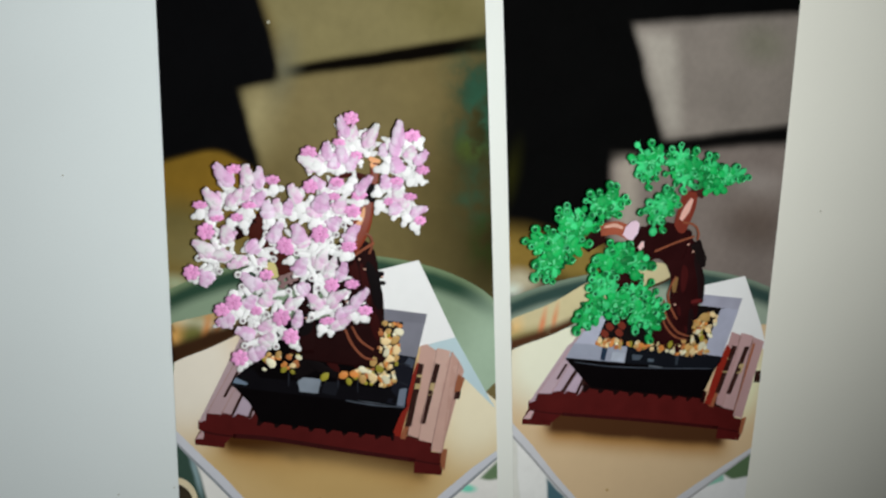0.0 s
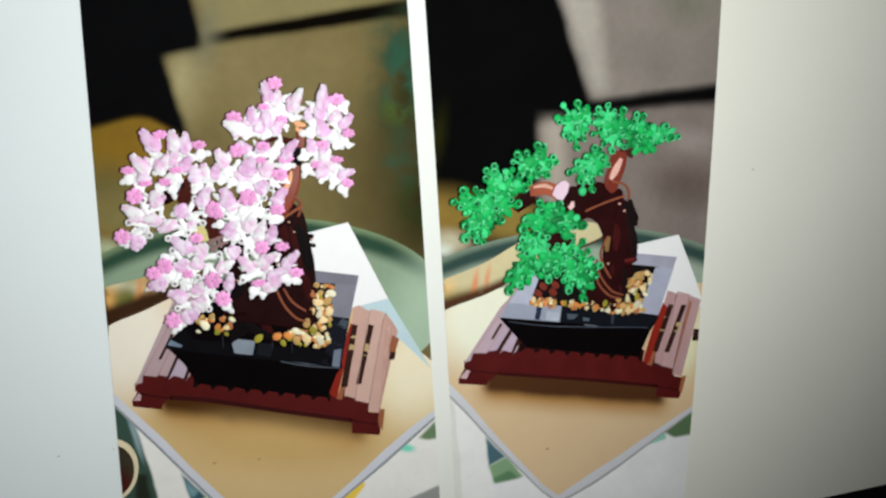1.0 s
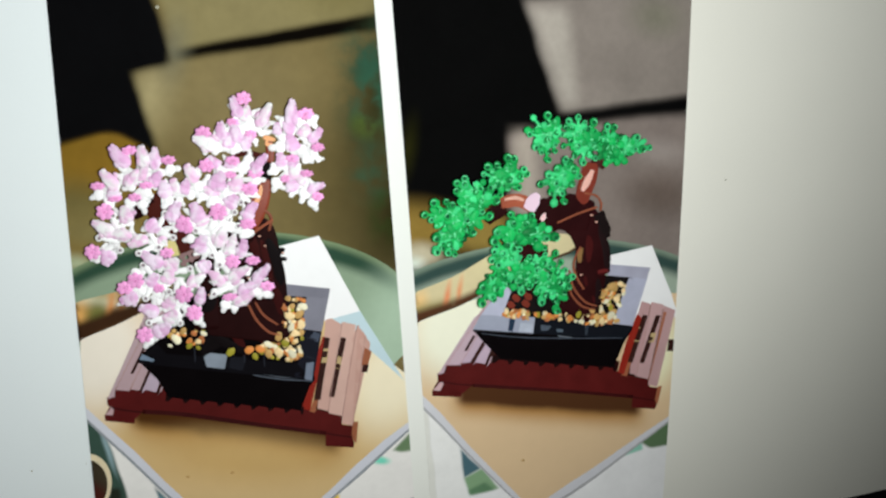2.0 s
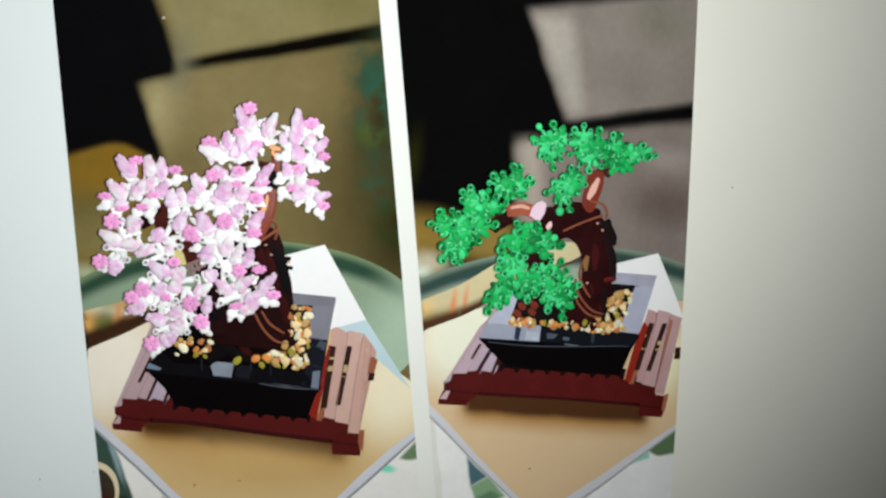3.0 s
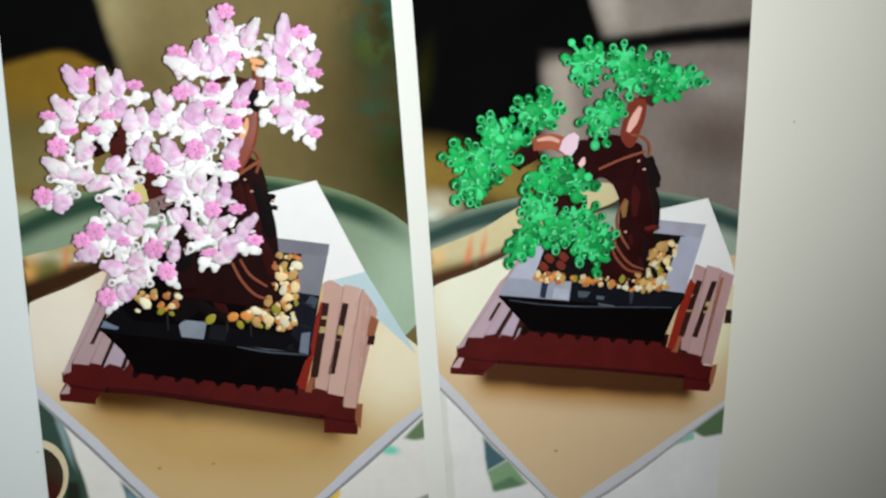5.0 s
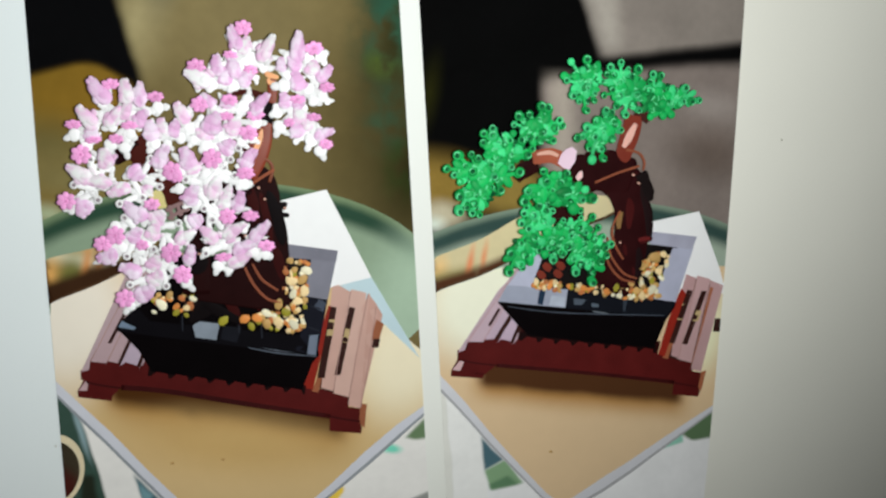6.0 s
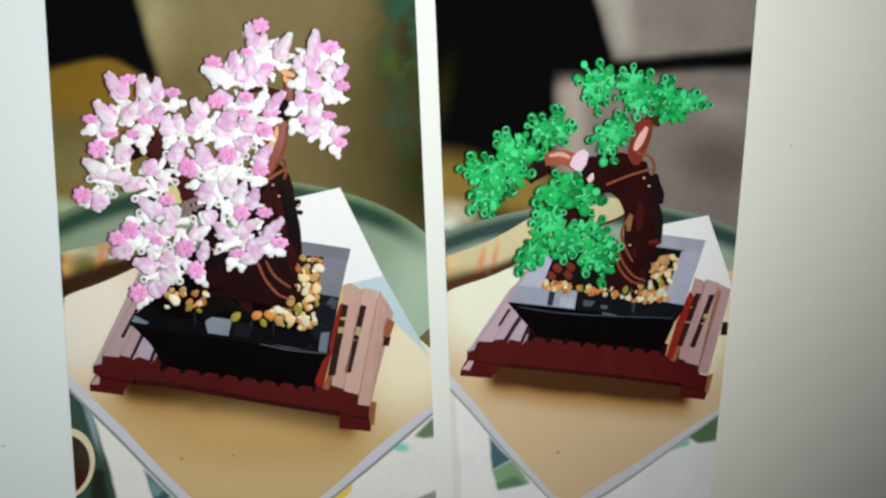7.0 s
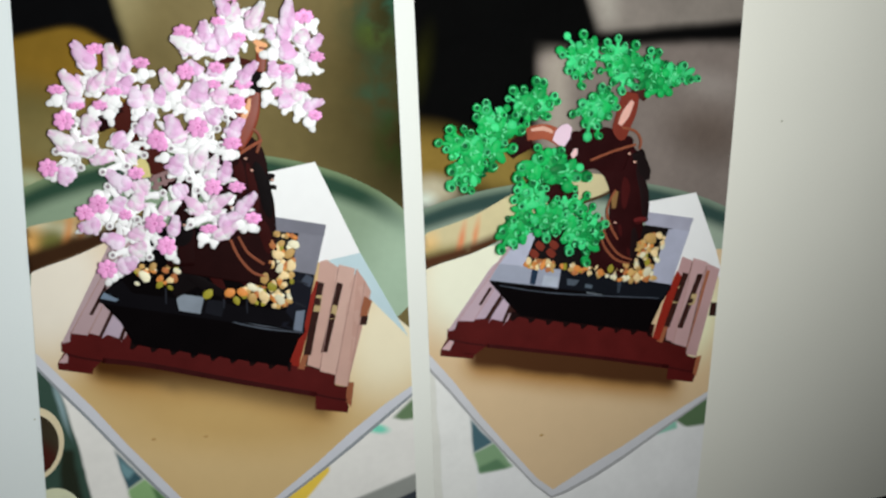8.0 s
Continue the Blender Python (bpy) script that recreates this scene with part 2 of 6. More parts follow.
for nm, lo, hi in (("wall_north", (-1.6, 0.9, 0), (1.6, 1.0, 2.4)), ("wall_south", (-1.6, -2.0, 0), (1.6, -1.9, 2.4)),
                   ("wall_west", (-1.7, -2.0, 0), (-1.6, 1.0, 2.4)), ("wall_east", (1.6, -2.0, 0), (1.7, 1.0, 2.4)),
                   ("floor", (-1.7, -2.0, -0.1), (1.7, 1.0, 0.0)), ("ceiling", (-1.7, -2.0, 2.4), (1.7, 1.0, 2.5))):
    tagged(box(nm, lo, hi, floor_wood if nm == "floor" else wall_paint), "plain painted room " + nm.split("_")[0], nm.split("_")[0], "", "structure")

DESK = 0.745
desk = tagged(new("desk"), "dark wooden desk under the computer monitor", "desk")
desk.matrix_basis = Matrix.Translation((0.03, 0.2, 0))
box("desktop", (-0.75, -0.25, DESK - 0.03), (0.8, 0.6, DESK), desk_wood, desk, "", 0.003)
for x in (-0.72, 0.72):
    for y in (-0.2, 0.52):
        box("leg", (x, y, 0), (x + 0.05, y + 0.05, DESK - 0.0305), desk_wood, desk, "", 0.003)

LEFT, RIGHT, LOW, HIGH = -235.0, 300.0, -56.0, 258.0   # edges of the lit face
monitor = tagged(new("monitor"), "computer monitor with dark plastic frame showing two photographs", "monitor")
monitor.matrix_basis = Matrix.Translation((0.03, 0.12, DESK))


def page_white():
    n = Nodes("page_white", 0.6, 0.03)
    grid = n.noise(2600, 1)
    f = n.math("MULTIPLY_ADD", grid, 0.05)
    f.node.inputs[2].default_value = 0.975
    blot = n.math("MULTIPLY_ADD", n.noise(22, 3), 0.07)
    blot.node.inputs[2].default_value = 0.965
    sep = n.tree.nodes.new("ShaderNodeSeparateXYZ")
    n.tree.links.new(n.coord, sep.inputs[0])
    # Cool-to-warm tint across the face imitates the screen light's change of colour.
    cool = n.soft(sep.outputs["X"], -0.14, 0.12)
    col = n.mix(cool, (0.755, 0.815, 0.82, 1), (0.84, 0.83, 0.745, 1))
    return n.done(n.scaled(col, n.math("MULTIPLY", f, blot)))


def face_grid(name, x0, x1, y0, y1, h, mat, parent, label, n=72):
    bm = bmesh.new()
    vs = [[bm.verts.new(put(x0 + (x1 - x0) * i / n, y0 + (y1 - y0) * j / n, h)) for i in range(n + 1)] for j in range(n + 1)]
    for j in range(n):
        for i in range(n):
            bm.faces.new((vs[j][i], vs[j][i + 1], vs[j + 1][i + 1], vs[j + 1][i]))
    rim = [e for e in bm.edges if e.is_boundary]
    made = bmesh.ops.extrude_edge_only(bm, edges=rim)["geom"]
    for v in made:
        if isinstance(v, bmesh.types.BMVert):
            v.co.y += 0.004
    return finish(name, bm, mat, parent, label, smooth=True)


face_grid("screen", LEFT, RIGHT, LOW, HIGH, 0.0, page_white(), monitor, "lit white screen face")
FW = 16.0
for nm, x0, x1, y0, y1 in (("frame_bottom", LEFT - FW, RIGHT + FW, LOW - FW - 6, LOW - 0.05), ("frame_top", LEFT - FW, RIGHT + FW, HIGH + 0.05, HIGH + FW),
                           ("frame_side", LEFT - FW, LEFT - 0.05, LOW, HIGH), ("frame_side", RIGHT + 0.05, RIGHT + FW, LOW, HIGH)):
    slab(nm, [(x0, y0), (x1, y0), (x1, y1), (x0, y1)], 2.5, black_plastic, monitor, "", None, -12.0)
# This corner's outline is drawn to fit the camera's view.
slab("frame_corner", [(184.7, -22.3), (204.6, -17.7), (239.5, -9.7), (274.4, -1.1), (295.2, -50.2), (192.8, -50.3)], 2.6, black_plastic, monitor, "dark corner of the frame shaped to fit the camera's view", None, -4.0)
box("housing", (LEFT / 1000 + 0.01, 0.078, BASE + LOW / 1000 + 0.005), (RIGHT / 1000 - 0.01, 0.12, BASE + HIGH / 1000 - 0.01), black_plastic, monitor, "", 0.012)
box("neck", (0.0, 0.105, DESK + 0.008), (0.06, 0.14, BASE + 0.1), black_plastic, monitor, "", 0.006)
box("foot", (-0.1, 0.03, DESK + 0.0005), (0.16, 0.22, DESK + 0.012), black_plastic, monitor, "", 0.004)

# ---- the two photographs ----
QUAD_L = [(-92.8, -17.6), (22.0, -1.0), (-19.6, 170.2), (-124.7, 147.5)]
QUAD_R = [(28.4, -0.5), (131.3, 7.9), (102.2, 196.5), (-13.3, 171.5)]


def stretched(quad, down, up):
    """The quad with its foot and head moved along its sides to the levels down and up."""
    (x0, y0), (x1, y1), (x2, y2), (x3, y3) = quad
    at = lambda xa, ya, xb, yb, y: (xa + (xb - xa) * (y - ya) / (yb - ya), y)
    return [at(x0, y0, x3, y3, down), at(x1, y1, x2, y2, down), at(x1, y1, x2, y2, up), at(x0, y0, x3, y3, up)]


QUAD_L = stretched(QUAD_L, -48.0, 205.0)
QUAD_R = stretched(QUAD_R, -42.0, 205.0)
GL, GR = 1.05, 0.80     # strength of the lamp's light at each picture, divided out of its colours

back_left = picture("blurred_stone", (103, 91, 58), [
    ("ellipse", ((-62.0, 123.6), 26.3, 16.9), 14, (112, 100, 67)),
    ("ellipse", ((-19.3, 99.7), 14.1, 28.2), 16, (80, 70, 42)),
    ("ellipse", ((2.2, 88.7), 14.1, 26.3), 16, (34, 32, 14)),
    ("poly", [(-99.7, 167.1), (-20.6, 186.9), (-16.0, 158.2), (-79.8, 134.8)], 2.4, (116, 107, 73)),
    ("ellipse", ((-30.2, 164.0), 13.2, 7.5), 12, (104, 96, 60)),
    ("poly", [(-82.8, 134.9), (-50.6, 146.2), (-15.0, 159.6), (-13.4, 153.7), (-48.0, 143.0), (-81.3, 131.5)], 2.2, (9, 7, 5)),
    # Paler patch paints the stone's lit left edge.
    ("ellipse", ((-88.5, 119.6), 4.9, 9.4), 9, (148, 137, 100)),
    ("ellipse", ((-82.8, 134.9), 3.0, 6.4), 6, (96, 94, 76)),
    ("poly", [(-129.8, 162.0), (-101.3, 168.4), (-94.0, 154.1), (-84.8, 135.6), (-84.6, 130.2), (-95.2, 125.5), (-122.9, 114.0)], 2.8, (9, 9, 10)),
    ("poly", [(-123.9, 121.0), (-95.7, 126.5), (-89.5, 111.0), (-83.8, 98.8), (-86.9, 92.6), (-119.0, 87.2)], 2.6, (9, 9, 10)),
    ("poly", [(-119.3, 96.4), (-113.0, 99.3), (-106.8, 102.9), (-101.3, 104.6), (-94.7, 104.1), (-89.1, 101.3), (-82.1, 97.2), (-76.4, 63.0), (-113.8, 57.7)], 2.0, (112, 86, 30)),
    ("ellipse", ((-106.8, 78.8), 16.9, 6.8), 7, (92, 82, 46)),
    ("ellipse", ((-99.9, 69.4), 22.6, 7.5), 8, (110, 100, 62)),
    ("ellipse", ((-9.9, 131.3), 10.5, 24.4), 10, (42, 42, 22)),
    ("leafy", ((-14.8, 134.3), 8.3, 16.9), 8, (34, 58, 42)),
    ("leafy", ((-17.5, 143.6), 7.9, 5.3), 6, (40, 72, 56)),
    ("leafy", ((-12.6, 129.8), 6.0, 7.9), 6, (44, 84, 66)),
    ("leafy", ((-13.9, 120.3), 4.5, 4.1), 4, (70, 82, 30)),
    ("leafy", ((-8.5, 104.5), 7.5, 8.6), 7, (42, 68, 50)),
    ("leafy", ((-1.6, 90.2), 5.6, 7.5), 7, (36, 52, 22)),
    ("ellipse", ((-105.6, 58.4), 4.6, 2.5), 3, (150, 158, 126)),
], GL, 0.2, 45.0)
back_right = picture("blurred_wall", (6, 6, 6), [
    ("poly", [(38.8, 128.2), (64.9, 133.6), (87.9, 140.1), (126.3, 152.5), (154.2, 60.5), (54.6, 50.0)], 3.0, (100, 91, 86)),
    ("poly", [(41.2, 126.2), (49.4, 127.1), (56.9, 96.7), (48.2, 95.5)], 4.5, (130, 121, 112)),
    ("ellipse", ((106.3, 110.6), 14, 8), 7, (80, 70, 64)),
    ("ellipse", ((102.8, 127.8), 10, 4), 4, (114, 106, 101)),
    ("poly", [(36.8, 173.6), (109.4, 193.0), (120.8, 152.9), (87.0, 143.4), (59.2, 135.1)], 2.6, (104, 97, 91)),
    ("poly", [(39.6, 171.3), (53.9, 173.9), (64.7, 140.3), (59.4, 138.1)], 4.0, (132, 126, 118)),
    ("ellipse", ((90.6, 177.2), 9, 6), 6, (96, 93, 82)),
    ("ellipse", ((10.0, 85.4), 17, 9), 6, (104, 84, 38)),
    ("ellipse", ((34.0, 87.8), 14, 8), 4, (108, 90, 44)),
    ("ellipse", ((13.4, 76.1), 7, 4), 3, (150, 142, 120)),
    ("ellipse", ((2.3, 113.5), 1.6, 5.3), 4, (30, 30, 8)),
    ("ellipse", ((11.4, 72.6), 2.5, 1.8), 3, (176, 184, 172)),
], GR, 0.2)
tagged(slab("photograph", QUAD_L, 0.15, back_left, None, "", None, 0.002), "photograph of a pink blossoming brick bonsai on the screen", "photograph", "photographs on the screen")
tagged(slab("photograph", QUAD_R, 0.15, back_right, None, "", None, 0.002), "photograph of a green leafed brick bonsai on the screen", "photograph", "photographs on the screen")


def oval(cx, cy, rx, ry, n=72, a0=0.0, a1=360.0):
    return [(cx + rx * math.cos(radians(a0 + (a1 - a0) * k / n)), cy + ry * math.sin(radians(a0 + (a1 - a0) * k / n))) for k in range(n)]


def turned(pts, centre, angle):
    (cx, cy), c, d = centre, math.cos(radians(angle)), math.sin(radians(angle))
    return [(cx + (x - cx) * c - (y - cy) * d, cy + (x - cx) * d + (y - cy) * c) for x, y in pts]


def tray(centre, rx, ry, lean, quad, gain, rim, well, plate, sheen):
    """A round tray seen aslant: its pale rim, the dark wall inside it and its plate, with a sheen painted into their
    colours.
    """
    cx, cy = centre
    t = thing("serving_tray", cx, cy, 0.16, "round dark green enamelled tray with raised rim", "tray", "trays")
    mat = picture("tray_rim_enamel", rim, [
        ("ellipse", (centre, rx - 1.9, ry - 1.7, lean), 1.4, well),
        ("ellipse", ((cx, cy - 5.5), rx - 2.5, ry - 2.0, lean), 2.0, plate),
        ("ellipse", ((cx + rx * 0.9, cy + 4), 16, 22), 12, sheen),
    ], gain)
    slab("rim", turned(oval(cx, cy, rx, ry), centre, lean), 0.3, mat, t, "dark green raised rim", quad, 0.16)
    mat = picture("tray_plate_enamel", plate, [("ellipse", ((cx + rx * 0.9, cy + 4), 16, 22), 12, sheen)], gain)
    low = (cx, cy - 7.0)
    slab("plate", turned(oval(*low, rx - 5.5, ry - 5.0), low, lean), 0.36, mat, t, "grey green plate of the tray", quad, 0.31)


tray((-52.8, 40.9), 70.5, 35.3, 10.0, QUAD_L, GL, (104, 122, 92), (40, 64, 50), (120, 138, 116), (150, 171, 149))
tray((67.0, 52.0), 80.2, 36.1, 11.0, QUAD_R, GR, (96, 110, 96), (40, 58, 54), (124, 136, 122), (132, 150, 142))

# ---- papers under the boards ----
papers_left = picture("printed_papers", (190, 188, 184), [
    ("poly", [(-99.5, 6.0), (-89.7, -3.1), (-83.8, -15.6), (-78.9, -27.8), (-74.8, -39.2), (-71.8, -52.5), (-93.8, -54.4)], 0.9, (44, 62, 54)),
    ("poly", [(-95.5, 2.1), (-89.6, -3.5), (-84.8, -15.7), (-81.8, -28.5), (-83.2, -30.5), (-87.4, -16.0), (-92.2, -3.8)], 1.0, (112, 132, 136)),
    ("poly", [(-85.8, -23.3), (-83.5, -23.0), (-77.7, -41.4), (-83.7, -42.0)], 1.2, (30, 34, 26)),
    ("poly", [(-70.9, -20.9), (-60.6, -29.4), (-65.1, -34.0), (-67.0, -30.0)], 0.9, (48, 72, 80)),
    ("poly", [(-68.9, -23.7), (-63.7, -27.4), (-65.3, -30.2), (-67.2, -28.9)], 1.0, (92, 122, 128)),
    ("poly", [(-65.1, -34.0), (-60.3, -29.3), (-45.9, -41.4), (-62.1, -42.9)], 0.9, (112, 142, 98)),
    ("poly", [(-58.1, -32.2), (-56.6, -32.8), (-51.8, -37.4), (-55.3, -37.4)], 0.8, (66, 96, 62)),
    ("poly", [(13.5, -2.6), (21.0, 7.7), (23.5, -2.0), (18.3, -1.3)], 0.9, (84, 104, 76)),
    ("ellipse", ((10.5, -5.3), 3.5, 1.4), 0.9, (98, 176, 154)),
    ("poly", [(-16.2, -33.5), (-9.3, -25.2), (-3.4, -19.1), (-2.5, -21.8), (-6.0, -27.7), (-8.8, -32.8)], 0.8, (200, 164, 64)),
    ("poly", [(4.7, -32.1), (27.3, -19.0), (29.0, -25.1), (19.7, -30.8)], 0.8, (120, 122, 118)),
    ("poly", [(19.7, -30.4), (28.9, -24.7), (34.1, -44.4), (16.7, -45.6)], 0.6, (44, 48, 54)),
], 0.80)
papers_right = picture("printed_papers", (196, 195, 184), [
    # Grey strips at the left paint a shadow onto the papers.
    ("poly", [(19.6, 19.4), (26.8, 14.7), (32.9, -7.1), (43.0, -43.8), (34.1, -44.4)], 1.0, (172, 172, 166)),
    ("poly", [(26.8, 14.7), (42.3, 2.0), (55.4, -42.9), (43.0, -43.8)], 0.6, (190, 189, 180)),
    ("poly", [(41.6, 1.5), (51.5, -6.1), (45.4, -10.4)], 0.8, (56, 80, 88)),
    ("poly", [(45.4, -10.4), (51.9, -6.1), (60.8, -14.0), (49.0, -17.5)], 0.8, (100, 126, 96)),
    ("poly", [(48.1, -15.5), (54.4, -11.6), (59.2, -14.5), (49.4, -17.5)], 1.0, (72, 100, 74)),
    ("poly", [(109.5, 1.4), (119.1, 9.2), (120.5, 5.9), (114.6, 3.2)], 0.8, (110, 154, 138)),
    ("poly", [(118.8, 8.8), (130.6, 19.4), (132.5, 8.8), (124.0, 6.7)], 0.8, (70, 90, 64)),
], 0.70)
sheet_low_l = slab("paper_sheet", [(-104.9, 10.6), (21.9, 27.4), (36.5, -44.3), (-97.2, -54.8)], 0.4, papers_left, None, "", QUAD_L, 0.16)
tagged(sheet_low_l, "pale printed papers with green pictures under the board", "paper", "papers")
sheet_low_r = slab("paper_sheet", [(14.3, 26.5), (135.2, 41.4), (157.3, -37.0), (28.5, -44.8)], 0.4, papers_right, None, "", QUAD_R, 0.16)
tagged(sheet_low_r, "white printed papers with green pictures under the board", "paper", "papers")

flower_pot = thing("flower_pot", *(-94.8, -22.0), 0.42, "cream rimmed round pot with brown earth beside the board", "flower pot")
slab("rim", oval(*(-94.8, -22.0), 9.0, 12.2, 40), 0.5, ink("cream_glaze", (178, 166, 138), 0.8, 0.15), flower_pot, "", QUAD_L, 0.41)
earth = picture("brown_earth", (46, 40, 30), [("ellipse", ((-95.4, -28.5), 9, 8), 3, (54, 22, 18))], 0.8, 0.3, 200)
slab("earth", oval(*(-95.4, -22.5), 8.2, 10.4, 40), 0.6, earth, flower_pot, "", QUAD_L, 0.41)
saucer = slab("saucer", oval(*(-85.5, -43.7), 7.7, 8.4, 40), 0.55, ink("saucer_glaze", (170, 172, 146), 0.8, 0.15), None, "", QUAD_L, 0.41)
tagged(saucer, "pale cream saucer beside the flower pot", "saucer")

# ---- boards ----
board_l = thing("board", *(-45.9, -5.6), 0.45, "tan card board with white edges under the wooden stand", "board", "boards")
tan_l = picture("shadowed_tan_card", (182, 156, 112), [
    ("ellipse", ((-96.2, 28.3), 19.4, 22.9), 12, (204, 196, 182)),
    ("ellipse", ((9.2, 26.5), 15.8, 19.4), 10, (222, 197, 170)),
    # The stand's contact shadow, painted as brown bands into the card's colour.
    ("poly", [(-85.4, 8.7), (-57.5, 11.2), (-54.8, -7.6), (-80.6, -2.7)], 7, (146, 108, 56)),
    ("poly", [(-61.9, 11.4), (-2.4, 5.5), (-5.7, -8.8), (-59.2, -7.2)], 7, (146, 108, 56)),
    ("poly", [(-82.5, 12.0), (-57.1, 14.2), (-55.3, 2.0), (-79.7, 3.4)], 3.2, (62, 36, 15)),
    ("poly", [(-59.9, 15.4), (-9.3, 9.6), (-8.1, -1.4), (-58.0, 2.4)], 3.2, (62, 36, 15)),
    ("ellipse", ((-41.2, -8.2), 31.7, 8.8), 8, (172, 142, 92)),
], 0.93, 0.05, 40)
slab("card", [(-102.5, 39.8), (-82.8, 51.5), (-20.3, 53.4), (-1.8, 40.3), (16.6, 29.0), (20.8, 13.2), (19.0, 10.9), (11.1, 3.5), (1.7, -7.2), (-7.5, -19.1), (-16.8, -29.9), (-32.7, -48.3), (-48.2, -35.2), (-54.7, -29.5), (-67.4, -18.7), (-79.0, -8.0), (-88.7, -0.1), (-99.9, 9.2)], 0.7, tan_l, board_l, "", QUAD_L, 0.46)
edge_l = ink("card_edge", (172, 173, 180), 0.86, 0.06)
# Grey for the shadow line drawn below each card edge.
shadow_l = ink("card_edge_shadow", (120, 124, 128), 0.86, 0.1)
slab("edge", [(-99.9, 9.2), (-88.7, -0.1), (-79.0, -8.0), (-67.4, -18.7), (-54.7, -29.5), (-32.7, -48.3), (-31.9, -52.0), (-56.7, -31.5), (-69.0, -20.8), (-80.2, -10.8), (-89.3, -3.2), (-99.5, 5.5)], 0.66, edge_l, board_l, "pale grey card edge", QUAD_L, 0.46)
slab("edge_shadow", [(-99.5, 5.5), (-89.3, -3.2), (-80.2, -10.8), (-69.0, -20.8), (-56.7, -31.5), (-31.9, -52.0), (-31.7, -53.3), (-57.4, -32.1), (-69.6, -21.5), (-80.6, -11.7), (-89.5, -4.2), (-99.3, 4.3)], 0.64, shadow_l, board_l, "grey shadow line painted below the card edge", QUAD_L, 0.46)
slab("edge", [(-32.7, -48.3), (-16.8, -29.9), (-7.5, -19.1), (1.7, -7.2), (11.1, 3.5), (20.8, 13.2), (21.6, 10.7), (12.8, 0.6), (3.4, -10.5), (-6.2, -21.6), (-15.7, -31.9), (-31.9, -52.0)], 0.66, edge_l, board_l, "pale grey card edge", QUAD_L, 0.46)
slab("edge_shadow", [(-31.9, -52.0), (-15.7, -31.9), (-6.2, -21.6), (3.4, -10.5), (12.8, 0.6), (21.6, 10.7), (21.9, 9.8), (13.4, -0.4), (4.0, -11.6), (-5.8, -22.5), (-15.3, -32.6), (-31.7, -53.3)], 0.64, shadow_l, board_l, "grey shadow line painted below the card edge", QUAD_L, 0.46)
board_r = thing("board", *(65.6, 5.7), 0.45, "tan card board with white edges under the wooden stand", "board", "boards")
tan_r = picture("shadowed_tan_card", (170, 147, 116), [
    ("ellipse", ((32.6, 49.0), 19.4, 19.4), 10, (196, 184, 166)),
    # Brown bands below the stand paint its contact shadow on this card.
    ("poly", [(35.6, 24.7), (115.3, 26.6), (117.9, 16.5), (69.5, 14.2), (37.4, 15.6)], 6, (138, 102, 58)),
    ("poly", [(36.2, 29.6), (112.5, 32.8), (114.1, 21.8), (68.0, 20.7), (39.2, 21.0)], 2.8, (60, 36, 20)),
    ("ellipse", ((119.5, 47.2), 7.0, 14.1), 6, (200, 184, 154)),
], 0.72, 0.05, 40)
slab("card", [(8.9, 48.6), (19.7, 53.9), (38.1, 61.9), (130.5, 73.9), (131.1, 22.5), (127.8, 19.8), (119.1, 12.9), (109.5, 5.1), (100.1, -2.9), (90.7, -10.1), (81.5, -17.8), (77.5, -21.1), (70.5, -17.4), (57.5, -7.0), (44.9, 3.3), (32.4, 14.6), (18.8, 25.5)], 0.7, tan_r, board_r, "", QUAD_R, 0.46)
edge_r = ink("card_edge", (160, 160, 164), 0.7, 0.06)
# Same shadow line, in the right board's grey.
shadow_r = ink("card_edge_shadow", (128, 128, 130), 0.7, 0.1)
slab("edge", [(18.8, 25.5), (32.4, 14.6), (44.9, 3.3), (57.5, -7.0), (70.5, -17.4), (77.5, -21.1), (77.6, -23.6), (70.0, -19.4), (57.5, -9.6), (44.9, 0.4), (32.5, 11.0), (19.6, 21.2)], 0.66, edge_r, board_r, "pale grey card edge", QUAD_R, 0.46)
slab("edge_shadow", [(19.6, 21.2), (32.5, 11.0), (44.9, 0.4), (57.5, -9.6), (70.0, -19.4), (77.6, -23.6), (77.6, -24.5), (69.8, -20.0), (57.5, -10.5), (44.9, -0.6), (32.6, 9.8), (19.9, 19.8)], 0.64, shadow_r, board_r, "grey shadow line painted below the card edge", QUAD_R, 0.46)
slab("edge", [(77.5, -21.1), (81.5, -17.8), (90.7, -10.1), (100.1, -2.9), (109.5, 5.1), (119.1, 12.9), (131.1, 22.5), (131.6, 20.8), (120.1, 10.6), (110.6, 2.1), (101.4, -6.3), (92.0, -14.1), (82.6, -20.9), (77.6, -23.6)], 0.66, edge_r, board_r, "pale grey card edge", QUAD_R, 0.46)
slab("edge_shadow", [(77.6, -23.6), (82.6, -20.9), (92.0, -14.1), (101.4, -6.3), (110.6, 2.1), (120.1, 10.6), (131.6, 20.8), (131.8, 20.2), (120.4, 9.8), (111.0, 1.1), (101.8, -7.5), (92.4, -15.4), (82.9, -22.0), (77.6, -24.5)], 0.64, shadow_r, board_r, "grey shadow line painted below the card edge", QUAD_R, 0.46)
for quad, pt in ((QUAD_R, (68.6, -1.6)), (QUAD_L, (-44.0, -13.5)), (QUAD_L, (-59.7, -16.2)), (QUAD_L, (-6.8, 23.2))):
    bm = bmesh.new()
    lump(bm, 0, 0, 0.05, 0.8, 0.5, 0.08)
    sp = mesh_of("stain", bm, ink("brown_stain", (140, 112, 70), 0.7, 0.2))
    ob = scatter_piece("stain", sp, seat(*pt, 0.72, 10, 0.9), board_r if quad is QUAD_R else board_l)

